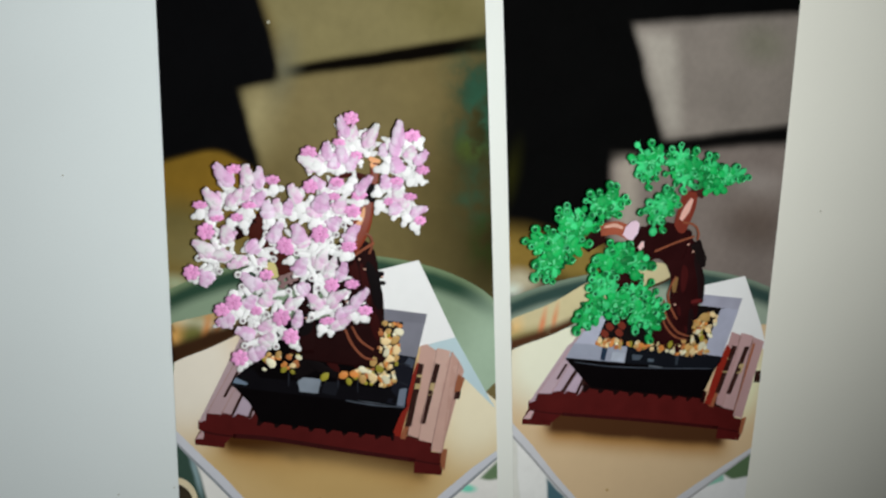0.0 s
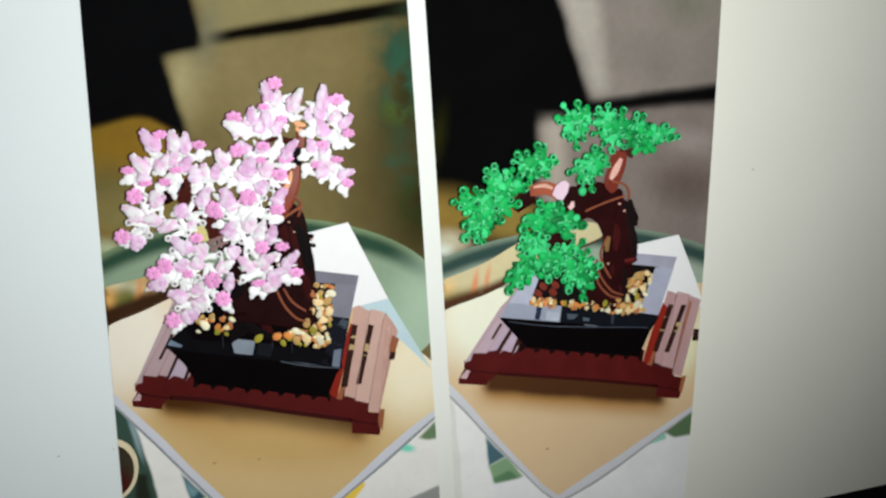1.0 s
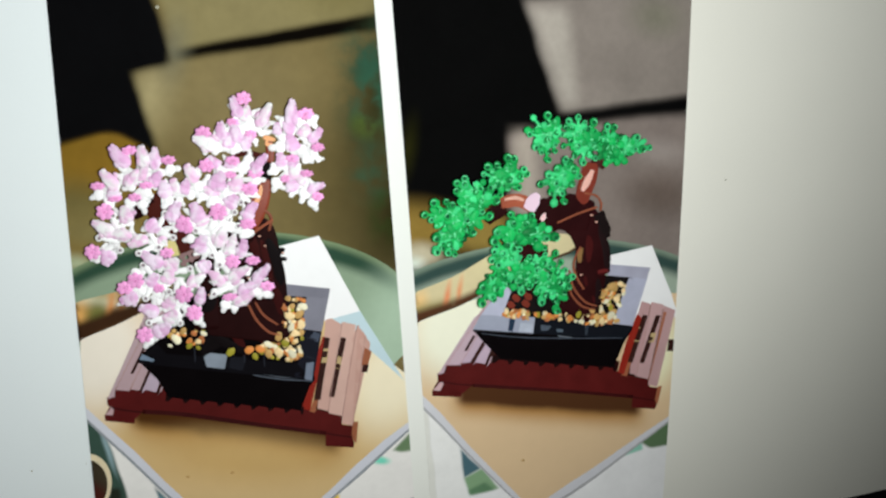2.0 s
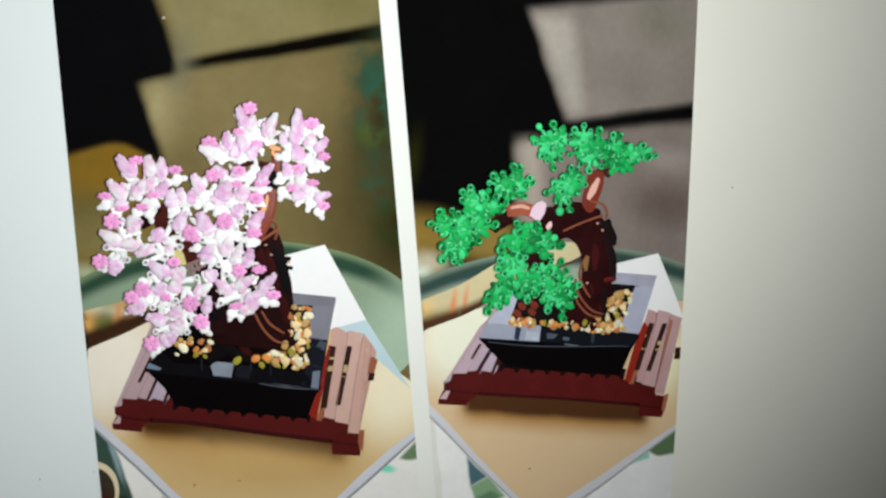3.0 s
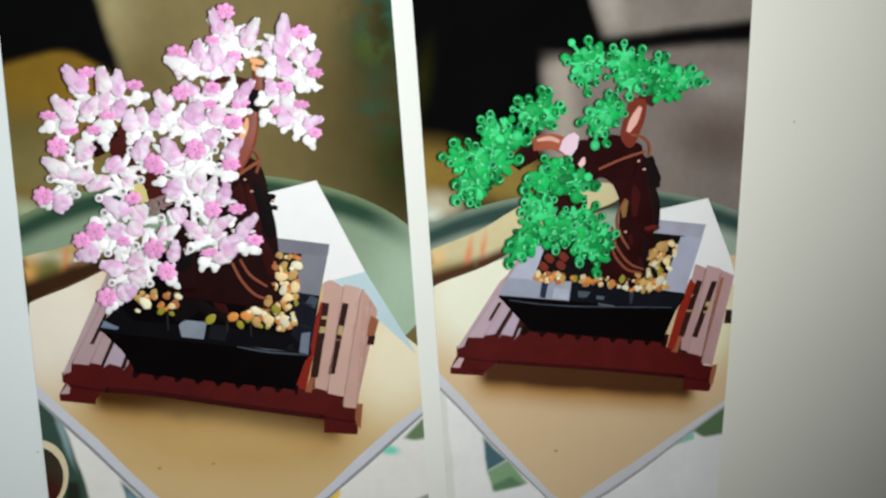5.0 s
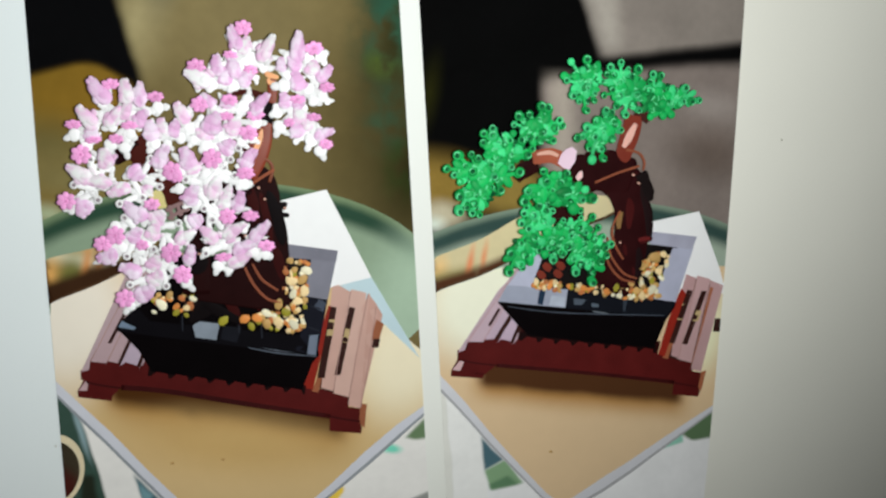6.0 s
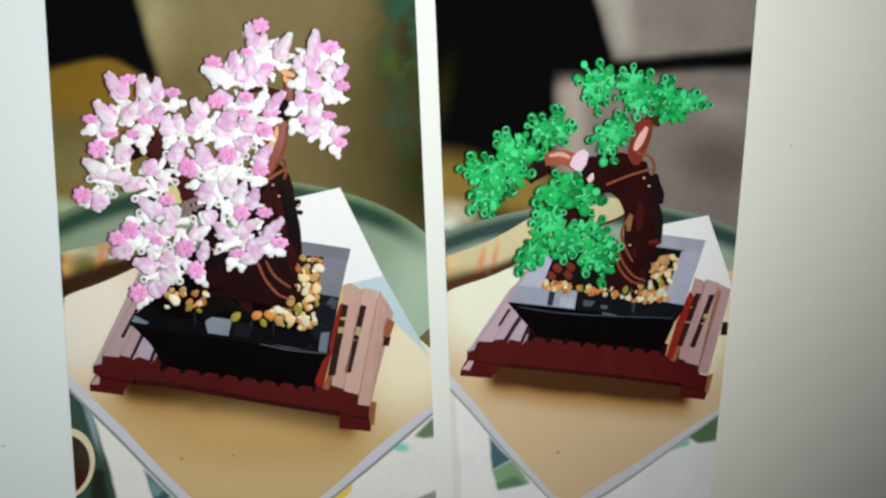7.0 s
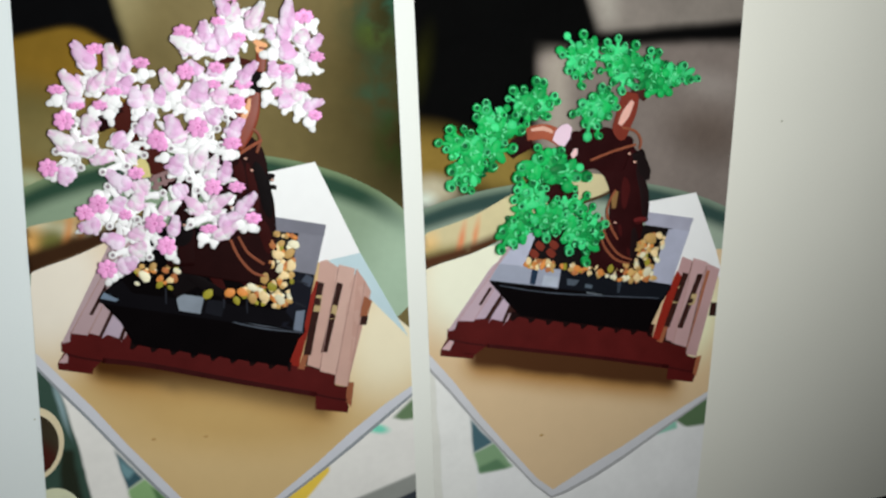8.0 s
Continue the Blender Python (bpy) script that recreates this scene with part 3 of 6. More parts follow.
# ---- rolls, boxes and loose sheets ----
def roll(path, widths, skin, label, quad):
    t = thing("bamboo_roll", *path[0], 0.72, label, "bamboo roll", "bamboo rolls")
    limb("stem", path, widths, 0.72, skin, t, "", 0.12, 0.0, 1, quad)
    # A dark strip puts shade along the lower side of the roll.
    low = [(x + 0.4, y - w * 0.46) for (x, y), w in zip(path, widths)]
    limb("underside_shade", low, [w * 0.2 for w in widths], 0.9, ink("bamboo_shade", (66, 46, 28), 1.0, 0.3), t, "dark brown shade painted along the roll's underside", 0.1, 0.0, 1, quad)


skin_l = picture("bamboo_skin", (116, 102, 60), [
    ("ellipse", ((-98.4, 46.0), 12.3, 2.1), 2.5, (190, 186, 158)),
    ("ellipse", ((-87.6, 50.1), 10.6, 1.8), 3, (176, 160, 118)),
    ("ellipse", ((-102.7, 38.8), 3.2, 6.0), 3, (196, 148, 84)),
    ("ellipse", ((-97.1, 40.6), 3.2, 5.3), 3, (98, 98, 50)),
    ("ellipse", ((-93.0, 43.9), 1.1, 6.0), 1.6, (184, 122, 68)),
    ("ellipse", ((-89.6, 45.9), 1.2, 5.3), 1.6, (150, 98, 56)),
    # Shaded underside painted into the skin as dark polygons.
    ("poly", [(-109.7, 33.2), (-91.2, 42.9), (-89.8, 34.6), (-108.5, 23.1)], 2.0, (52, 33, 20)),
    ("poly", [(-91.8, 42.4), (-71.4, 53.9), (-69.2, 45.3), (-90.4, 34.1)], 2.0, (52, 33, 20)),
], GL, 0.12)
skin_r = picture("bamboo_skin", (172, 161, 126), [
    ("ellipse", ((15.7, 56.1), 2.5, 5.3), 3, (194, 158, 104)),
    ("poly", [(7.7, 55.4), (20.6, 59.5), (28.0, 62.0), (29.5, 54.5), (9.4, 46.0)], 3.5, (126, 116, 76)),
    ("ellipse", ((25.8, 61.0), 0.9, 4.6), 1.2, (186, 112, 76)),
    ("ellipse", ((30.4, 63.9), 0.8, 3.9), 1.2, (182, 116, 78)),
    # Dark polygons again paint the shade under the roll.
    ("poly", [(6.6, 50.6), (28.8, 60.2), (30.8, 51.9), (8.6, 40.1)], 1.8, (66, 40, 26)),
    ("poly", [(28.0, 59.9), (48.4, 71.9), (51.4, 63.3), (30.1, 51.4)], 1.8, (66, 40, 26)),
], 0.85, 0.1)
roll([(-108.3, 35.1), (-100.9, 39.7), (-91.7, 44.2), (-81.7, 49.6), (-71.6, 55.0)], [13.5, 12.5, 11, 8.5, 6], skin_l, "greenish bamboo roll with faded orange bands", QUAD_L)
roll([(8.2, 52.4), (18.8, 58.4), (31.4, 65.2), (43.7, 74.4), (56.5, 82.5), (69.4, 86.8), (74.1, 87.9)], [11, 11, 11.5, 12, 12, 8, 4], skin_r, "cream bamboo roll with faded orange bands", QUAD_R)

white_l = thing("white_box", *(-22.5, 63.6), 0.7, "plain white card box behind the plant pot", "box", "boxes")
white_card = ink("white_card", (240, 242, 240), 1.0, 0.03)
slab("lid", [(-40.8, 72.0), (-25.3, 78.4), (-6.2, 52.4), (-31.6, 42.2)], 0.8, white_card, white_l, "", QUAD_L, 0.31)
slab("side", [(-18.3, 47.5), (-6.2, 52.4), (14.8, 27.3), (1.3, 37.0)], 0.78, ink("blue_card", (172, 192, 198), GL, 0.05), white_l, "pale blue side of the box", QUAD_L, 0.31)
white_r = thing("white_box", *(105.7, 78.8), 0.7, "plain white card box behind the plant pot", "box", "boxes")
slab("lid", [(87.3, 84.0), (106.2, 90.6), (118.8, 72.4), (124.3, 62.9), (96.7, 60.2)], 0.8, ink("white_card", (226, 226, 216), 0.8, 0.03), white_r, "", QUAD_R, 0.31)


# ---- slatted stands ----
P = 0.166     # millimetres


def stand(quad, gain, slats, gaps, side, rail, feet, teeth, ends, beds, seams, rail_shades, label, x, y):
    t = thing("slatted_stand", x, y, 0.72, label, "stand", "slatted stands")
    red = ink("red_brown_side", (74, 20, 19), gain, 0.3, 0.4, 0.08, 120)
    # Brighter copy of the red, so the side panels look lit.
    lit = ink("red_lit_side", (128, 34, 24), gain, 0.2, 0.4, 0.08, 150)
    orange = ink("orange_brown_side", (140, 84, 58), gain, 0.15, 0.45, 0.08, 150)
    dark = ink("dark_gap", (46, 24, 20), gain, 0.3)
    seam = ink("slat_seam", (154, 120, 113), gain, 0.3)
    cream = ink("cream_gap", (172, 150, 108), gain, 0.2)
    (x0, y0), (x1, y1), _ = teeth
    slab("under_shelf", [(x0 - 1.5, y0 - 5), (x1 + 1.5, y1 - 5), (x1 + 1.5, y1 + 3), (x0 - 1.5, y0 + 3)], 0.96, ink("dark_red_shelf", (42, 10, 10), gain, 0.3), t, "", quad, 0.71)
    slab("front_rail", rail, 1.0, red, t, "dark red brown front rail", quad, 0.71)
    for pts in beds:
        slab("slat_bed", pts, 0.97, dark, t, "", quad, 0.71)
    for path, w in seams:
        limb("seam", path, [w * 0.6 * P] * 3, 1.62, seam, t, "", 0.05, 0.0, 1, quad)
    # Dark strips paint the shade along the bottom of the rail.
    for path, w in rail_shades:
        limb("underside_shade", path, [w * P] * len(path), 1.3, ink("rail_shade", (52, 14, 14), gain, 0.3), t, "shade painted along the rail's underside", 0.05, 0.0, 1, quad)
    for pts, rgb in slats:
        slab("slat", pts, 1.1, ink("slat_brown", rgb, gain * (1.14 if quad is QUAD_R else 1.0), 0.1, 0.4, 0.08, 130), t, "", quad, 0.71)
    # Dark pieces paint the shade between slats; cream ones are what shows through.
    for pts, kind in gaps:
        slab("shaded_slat_gap", pts, 1.14, cream if kind else dark, t, "", quad, 0.9)
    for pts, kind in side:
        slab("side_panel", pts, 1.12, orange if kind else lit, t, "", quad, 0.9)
    for pts, kind in feet:
        slab("foot", pts, 1.05, (red, orange, ink("foot_top", (176, 148, 150), gain, 0.1))[kind], t, "", quad, 0.71)
    (x0, y0), (x1, y1), n = teeth
    # Near-black strip painted as the pot's shade behind the teeth.
    slab("under_pot_shade", [(x0 - 0.6, y0 - 1.5), (x1 + 0.4, y1 - 1.5), (x1 + 0.4, y1 + 1.5), (x0 - 0.6, y0 + 1.5)], 1.66, ink("shelf_shade", (20, 6, 6), gain, 0.3), t, "", quad, 0.9)
    for k in range(n):
        u = (k + 0.5) / n
        cx, cy = x0 + (x1 - x0) * u, y0 + (y1 - y0) * u
        w = abs(x1 - x0) / n
        slab("tooth", [(cx - w * 0.5, cy - 2.0), (cx + w * 0.5, cy - 2.3), (cx + w * 0.36, cy - 0.2), (cx - w * 0.2, cy + 0.1)], 1.74, red, t, "", quad, 1.68)
    for pts in ends:
        slab("end_block", pts, 1.16, dark, t, "", quad, 0.71)


mauve, rose = (166, 142, 146), (186, 150, 138)
stand(QUAD_L, 1.15,
      [([(-90.7, 11.0), (-88.4, 12.1), (-88.5, 14.4), (-75.6, 51.9), (-79.3, 53.2), (-82.1, 41.0)], (168, 146, 150)),
       ([(-88.5, 14.7), (-83.6, 14.7), (-71.8, 50.7), (-75.6, 51.9)], mauve),
       ([(-83.8, 15.5), (-80.3, 15.1), (-69.2, 49.3), (-72.0, 51.0)], mauve),
       ([(-79.5, 14.2), (-78.1, 15.7), (-74.6, 15.0), (-72.2, 21.2), (-76.3, 26.1), (-78.1, 20.6)], (168, 152, 166)),
       ([(-73.8, 14.0), (-72.6, 16.2), (-72.4, 19.1), (-73.7, 17.5)], (170, 150, 156)),
       ([(-16.4, 13.8), (-12.2, 13.0), (-12.6, 46.9), (-16.4, 48.6), (-18.4, 47.7)], rose),
       ([(-12.0, 12.3), (-6.8, 11.6), (-6.9, 47.1), (-12.0, 47.7), (-12.8, 46.1)], (192, 158, 146)),
       ([(-6.4, 8.6), (-2.3, 8.1), (-2.2, 40.7), (-6.1, 47.2), (-7.7, 41.9)], rose),
       ([(-2.3, 8.1), (-2.5, 16.4), (-0.4, 40.5), (-3.1, 43.9), (-6.1, 46.8)], (180, 142, 130))],
      [([(-84.1, 21.1), (-83.0, 21.2), (-78.8, 34.5), (-79.5, 35.1)], 0), ([(-80.4, 14.8), (-79.4, 14.9), (-76.3, 25.7), (-77.5, 25.6)], 0), ([(-74.6, 14.8), (-73.5, 14.4), (-72.2, 21.2), (-73.2, 21.5)], 0),
       ([(-18.3, 17.0), (-15.8, 17.2), (-15.8, 41.1), (-17.8, 41.3)], 0), ([(-17.6, 31.5), (-15.5, 31.7), (-15.7, 37.1), (-17.5, 36.9)], 1), ([(-17.9, 26.3), (-15.9, 26.5), (-15.6, 31.6), (-17.8, 31.4)], 0),
       ([(-12.8, 18.6), (-10.8, 18.8), (-9.8, 41.7), (-11.8, 41.9)], 0), ([(-12.1, 29.8), (-10.2, 29.9), (-10.3, 34.4), (-11.8, 34.6)], 1)],
      [([(-22.6, 13.3), (-19.0, 12.9), (-17.0, 41.0), (-18.5, 41.5), (-21.0, 24.2)], 0), ([(-19.2, 12.3), (-17.1, 12.1), (-16.5, 19.0), (-17.8, 19.7)], 1), ([(-2.7, 31.8), (-0.1, 32.0), (0.5, 37.6), (-2.3, 38.8)], 1)],
      [(-90.9, 11.7), (-88.3, 12.3), (-88.4, 14.9), (-83.7, 14.7), (-83.5, 15.6), (-71.7, 17.0), (-20.6, 14.2), (-12.5, 12.6), (-7.3, 11.9), (-6.3, 8.2), (-2.3, 8.1), (-1.5, 3.2), (-11.8, 3.6), (-38.7, 5.3), (-64.4, 7.3), (-72.7, 8.4), (-79.9, 7.0), (-90.4, 8.6)],
      [([(-91.0, 5.0), (-80.5, 4.9), (-80.6, 2.7), (-90.5, 2.9)], 0), ([(-91.0, 4.7), (-89.3, 9.4), (-77.3, 9.0), (-80.4, 4.5)], 0), ([(-90.7, 5.0), (-89.1, 8.2), (-88.2, 8.1), (-88.2, 5.3)], 2),
       ([(-12.1, 5.1), (-1.9, 4.3), (-0.5, 1.4), (-0.5, -0.6), (-11.2, -0.7)], 0), ([(-1.9, 3.2), (-2.5, 9.6), (-0.3, 9.8), (0.3, 1.4)], 1)],
      ((-70.4, 13.6), (-21.8, 12.6), 8),
      [[(-2.1, 29.2), (0.1, 29.4), (0.2, 32.4), (-2.0, 32.2)]],
      [[(-18.1, 14.1), (-2.7, 8.5), (-0.6, 39.4), (-16.0, 48.3)], [(-90.1, 11.1), (-72.6, 14.8), (-69.8, 48.9), (-78.5, 52.3)]],
      [([(-12.2, 13.0), (-12.3, 28.6), (-12.2, 46.9)], 2.5), ([(-6.6, 8.9), (-6.7, 27.3), (-6.4, 46.8)], 2.5), ([(-2.1, 8.5), (-2.4, 27.7), (-3.0, 43.2)], 2.0),
       ([(-88.5, 14.4), (-82.2, 33.2), (-75.6, 51.9)], 2.2), ([(-83.6, 14.8), (-78.0, 32.5), (-72.0, 50.7)], 2.2)],
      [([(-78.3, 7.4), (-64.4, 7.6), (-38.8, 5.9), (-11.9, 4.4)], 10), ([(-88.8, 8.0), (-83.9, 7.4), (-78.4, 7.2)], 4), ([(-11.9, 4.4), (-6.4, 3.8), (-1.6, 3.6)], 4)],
      "red brown slatted brick stand under the black pot", *(-47.8, 9.0))
stand(QUAD_R, 0.97,
      [([(27.4, 30.7), (29.7, 31.7), (30.1, 34.0), (44.1, 64.1), (41.3, 58.2), (37.8, 54.1)], (172, 150, 160)),
       ([(30.0, 34.8), (35.7, 35.3), (47.1, 64.5), (43.2, 64.0)], (176, 154, 164)),
       ([(35.6, 36.0), (39.4, 36.8), (50.9, 64.9), (46.5, 64.4)], (172, 152, 166)),
       ([(40.8, 35.4), (41.7, 37.0), (45.7, 36.6), (47.7, 43.3), (43.8, 44.8)], (176, 156, 172)),
       ([(46.3, 35.5), (47.6, 37.5), (47.9, 39.9), (46.9, 39.0)], (172, 150, 160)),
       ([(107.4, 37.9), (110.7, 37.3), (110.6, 67.1), (106.4, 67.9), (105.7, 59.1)], (176, 140, 140)),
       ([(110.1, 36.9), (116.2, 36.1), (116.6, 67.4), (110.9, 68.0)], (182, 148, 148)),
       ([(116.7, 33.7), (121.0, 33.2), (122.2, 65.7), (116.7, 67.0)], (176, 142, 142))],
      [([(36.2, 41.1), (37.2, 41.1), (39.8, 47.5), (38.6, 47.4)], 0), ([(39.8, 36.4), (40.8, 36.5), (44.3, 44.5), (42.8, 44.7)], 0), ([(45.4, 36.4), (46.5, 35.9), (48.1, 43.3), (47.0, 43.6)], 0),
       ([(105.5, 42.6), (107.7, 42.4), (110.4, 62.3), (108.1, 62.5)], 0), ([(106.6, 51.2), (108.8, 51.4), (109.2, 57.4), (107.5, 57.3)], 1),
       ([(110.8, 42.7), (112.9, 42.6), (116.1, 62.9), (113.9, 62.7)], 0), ([(113.1, 51.4), (115.3, 51.6), (115.7, 55.6), (113.5, 55.4)], 1)],
      [([(102.1, 37.9), (104.9, 37.3), (108.0, 60.9), (105.6, 62.7), (103.2, 50.9)], 0), ([(104.1, 36.8), (106.4, 36.6), (107.4, 44.0), (105.5, 44.2)], 1), ([(116.3, 34.7), (116.9, 37.8), (118.4, 64.4), (117.2, 64.6)], 1)],
      [(27.2, 31.5), (30.4, 32.1), (30.3, 35.2), (35.7, 35.1), (36.3, 36.5), (49.1, 37.7), (101.6, 38.2), (110.0, 36.5), (115.9, 36.1), (117.6, 33.0), (121.3, 32.8), (121.3, 27.0), (111.1, 27.5), (82.1, 27.8), (61.2, 27.8), (50.9, 28.5), (41.0, 27.7), (27.8, 28.5)],
      [([(26.4, 24.1), (38.5, 24.4), (38.0, 22.6), (26.7, 22.2)], 0), ([(26.4, 24.1), (28.2, 29.5), (43.2, 29.0), (38.5, 24.0)], 0), ([(26.7, 24.5), (28.8, 28.0), (30.4, 27.9), (29.5, 24.4)], 2),
       ([(110.9, 28.7), (121.1, 27.8), (122.5, 25.8), (122.1, 23.7), (111.4, 23.6)], 0), ([(121.3, 27.0), (121.2, 33.2), (123.1, 33.8), (122.9, 25.9)], 1)],
      ((48.9, 38.8), (100.4, 39.7), 8),
      [[(122.2, 48.5), (125.3, 48.8), (124.6, 53.6), (121.9, 53.4)]],
      [[(103.0, 37.9), (120.6, 33.6), (121.9, 65.3), (107.0, 67.2)], [(28.3, 31.2), (48.3, 36.8), (50.6, 63.7), (42.1, 58.3)]],
      [([(110.6, 36.9), (110.8, 51.6), (110.9, 67.6)], 2.2), ([(116.6, 34.1), (116.8, 50.1), (116.7, 67.0)], 2.2),
       ([(30.0, 34.4), (36.8, 48.7), (43.4, 63.7)], 2.0), ([(35.6, 35.7), (41.3, 49.7), (46.7, 64.1)], 2.0)],
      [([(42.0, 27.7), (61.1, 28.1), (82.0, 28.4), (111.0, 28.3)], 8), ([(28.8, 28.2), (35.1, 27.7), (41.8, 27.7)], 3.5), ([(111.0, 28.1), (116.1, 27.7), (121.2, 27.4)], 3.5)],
      "red brown slatted brick stand under the black pot", *(71.1, 30.1))


# ---- plant pots ----
def pot(quad, gain, body, rims, shines, label, x, y):
    t = thing("plant_pot", x, y, 1.15, label, "plant pot", "plant pots")
    gloss = ink("black_gloss", (7, 5, 6), gain, 0.3, 0.4, 0.015, 100)
    slab("body", body, 1.7, gloss, t, "", quad, 0.8)
    for pts, rgb in rims:
        slab("rim", pts, 1.85, ink("rim_plastic", rgb, gain, 0.2, 0.5, 0.01, 120), t, "", quad, 1.2)
    # Mostly reflections painted as grey patches on the rim, with some dark tiles.
    for pts, rgb in shines:
        slab("rim_shine_tile", pts, 1.95, ink("rim_shine_tile", rgb, gain, 0.3, 0.5, 0.01, 160), t, "", quad, 1.2)
    return t


grey, steel = (112, 112, 122), (112, 120, 130)
pot_l = pot(QUAD_L, 1.0, [(-82.1, 26.2), (-77.2, 34.6), (-69.4, 51.0), (-33.4, 55.2), (-24.8, 43.8), (-18.9, 24.7), (-20.6, 22.0), (-22.5, 12.6), (-48.2, 12.3), (-70.0, 13.6), (-74.8, 20.1)],
    [([(-36.0, 59.5), (-18.5, 59.6), (-18.5, 56.1), (-34.7, 55.1)], (106, 106, 116)), ([(-26.5, 55.7), (-18.6, 56.3), (-19.1, 43.3), (-26.6, 43.6)], grey),
     ([(-26.6, 43.6), (-19.1, 43.3), (-19.6, 24.3), (-26.6, 25.5), (-25.9, 32.8)], (22, 23, 30)), ([(-82.0, 27.2), (-77.1, 33.8), (-72.6, 29.6), (-26.5, 30.6), (-19.6, 24.3), (-49.8, 24.8), (-81.6, 25.2)], (12, 11, 14))],
    [([(-59.7, 29.5), (-58.6, 31.4), (-51.6, 31.4), (-51.9, 26.0), (-58.3, 26.1)], steel), ([(-22.8, 24.7), (-23.0, 30.9), (-20.3, 31.6), (-20.0, 24.6)], (96, 104, 118)),
     ([(-81.6, 26.6), (-80.9, 28.7), (-76.4, 27.1), (-77.0, 26.3)], (92, 106, 122)), ([(-50.6, 26.5), (-50.5, 30.8), (-44.8, 31.0), (-45.5, 25.9)], (22, 23, 28)),
     ([(-23.3, 40.3), (-21.9, 43.2), (-19.3, 42.2), (-20.0, 39.2)], (60, 66, 78)), ([(-37.9, 25.2), (-32.7, 24.9), (-25.7, 24.8), (-32.6, 24.6)], (90, 96, 106))],
    "glossy black brick plant pot with grey rim on the stand", *(-49.6, 23.3))
pot_r = pot(QUAD_R, 0.80, [(38.2, 49.4), (46.4, 62.5), (89.6, 73.1), (99.7, 76.2), (104.7, 56.0), (102.3, 50.8), (99.8, 40.1), (79.6, 39.6), (51.2, 39.4), (45.6, 43.5)],
    [([(87.9, 81.0), (107.3, 81.7), (106.6, 77.0), (89.7, 76.6)], (132, 132, 146)), ([(98.8, 76.5), (106.9, 77.8), (104.4, 57.4), (95.5, 57.7)], (138, 140, 156)),
     ([(47.3, 68.6), (51.2, 68.7), (48.9, 56.0), (40.3, 55.5)], (148, 150, 166)), ([(40.2, 55.8), (62.4, 57.0), (62.8, 50.5), (38.2, 49.8)], (128, 132, 146)),
     ([(62.4, 57.0), (104.8, 57.6), (102.1, 51.6), (62.8, 50.5)], (15, 17, 22))],
    [([(52.1, 55.6), (54.4, 56.2), (54.3, 50.5), (52.3, 50.6)], (28, 40, 56)), ([(65.2, 54.2), (69.9, 54.3), (68.7, 52.3), (65.8, 52.0)], (66, 74, 84)),
     ([(72.2, 53.4), (75.1, 53.3), (74.9, 52.1), (72.4, 52.1)], (72, 82, 92)), ([(83.9, 55.7), (85.5, 56.3), (85.5, 52.0), (84.7, 51.9)], (44, 50, 58)),
     ([(73.1, 50.8), (79.5, 50.6), (78.7, 50.1), (73.7, 50.2)], (80, 86, 92)), ([(56.8, 54.2), (62.1, 54.3), (62.4, 50.9), (56.7, 50.7)], (150, 156, 168))],
    "glossy black brick plant pot with grey rim on the stand", *(74.5, 44.2))

# A near-black slab is added to fill the inside of each pot.
for owner, quad, pts in ((pot_l, QUAD_L, [(-35.9, 55.6), (-24.9, 55.7), (-25.1, 45.2), (-24.6, 33.6), (-34.6, 36.5)]), (pot_r, QUAD_R, [(48.7, 66.5), (73.2, 74.7), (100.5, 77.7), (101.4, 61.0), (48.8, 54.3)])):
    slab("pot_inside", pts, 1.72, ink("pot_inside_black", (16, 12, 12), 1.0, 0.3), owner, "dark inside of the pot", quad, 1.2)

# Thin lines paint highlights along the rim's joints and front edges.
for path in ([(-46.0, 33.9), (-45.6, 31.3), (-45.2, 28.8)], [(-38.8, 33.3), (-38.4, 30.8), (-37.9, 28.2)], [(-24.4, 40.6), (-22.5, 40.3), (-20.6, 40.0)], [(-23.9, 33.7), (-22.0, 33.2), (-20.1, 32.7)], [(-63.3, 32.7), (-62.9, 30.2), (-62.5, 27.7)]):
    limb("rim_joint_glint", path, [0.35, 0.5, 0.35], 2.3, ink("joint_sheen", (30, 32, 39), 1.0, 0.3), pot_l, "", 0.05)
limb("rim_edge_glint", [(-41.7, 24.7), (-31.8, 24.0), (-19.7, 24.3)], [0.35, 0.5, 0.35], 2.3, ink("edge_sheen", (70, 76, 86), 1.0, 0.4), pot_l, "", 0.05)
limb("rim_edge_glint", [(41.9, 48.6), (61.8, 48.7), (100.8, 52.2)], [0.25, 0.4, 0.35], 2.3, ink("edge_sheen", (60, 66, 76), 0.9, 0.4), pot_r, "", 0.05)

# ---- gravel ----
STONE = []
for nm, rgb in (("cream_stone", (226, 200, 150)), ("tan_stone", (190, 152, 92)), ("orange_stone", (204, 130, 66)), ("olive_stone", (150, 142, 48)), ("white_stone", (236, 220, 190)), ("rust_stone", (172, 106, 62))):
    bm = bmesh.new()
    lump(bm, 0, 0, 0.2, 1.0, 0.86, 0.5)
    for v in bm.verts:
        v.co += Vector(noise.noise_vector(v.co * 1.4 + Vector((len(STONE) * 5, 0, 0)))) * 0.2
    STONE.append(mesh_of(nm, bm, ink(nm, rgb, 1.14, 0.14, 0.4, 0.12, 0.9, each=0.18)))


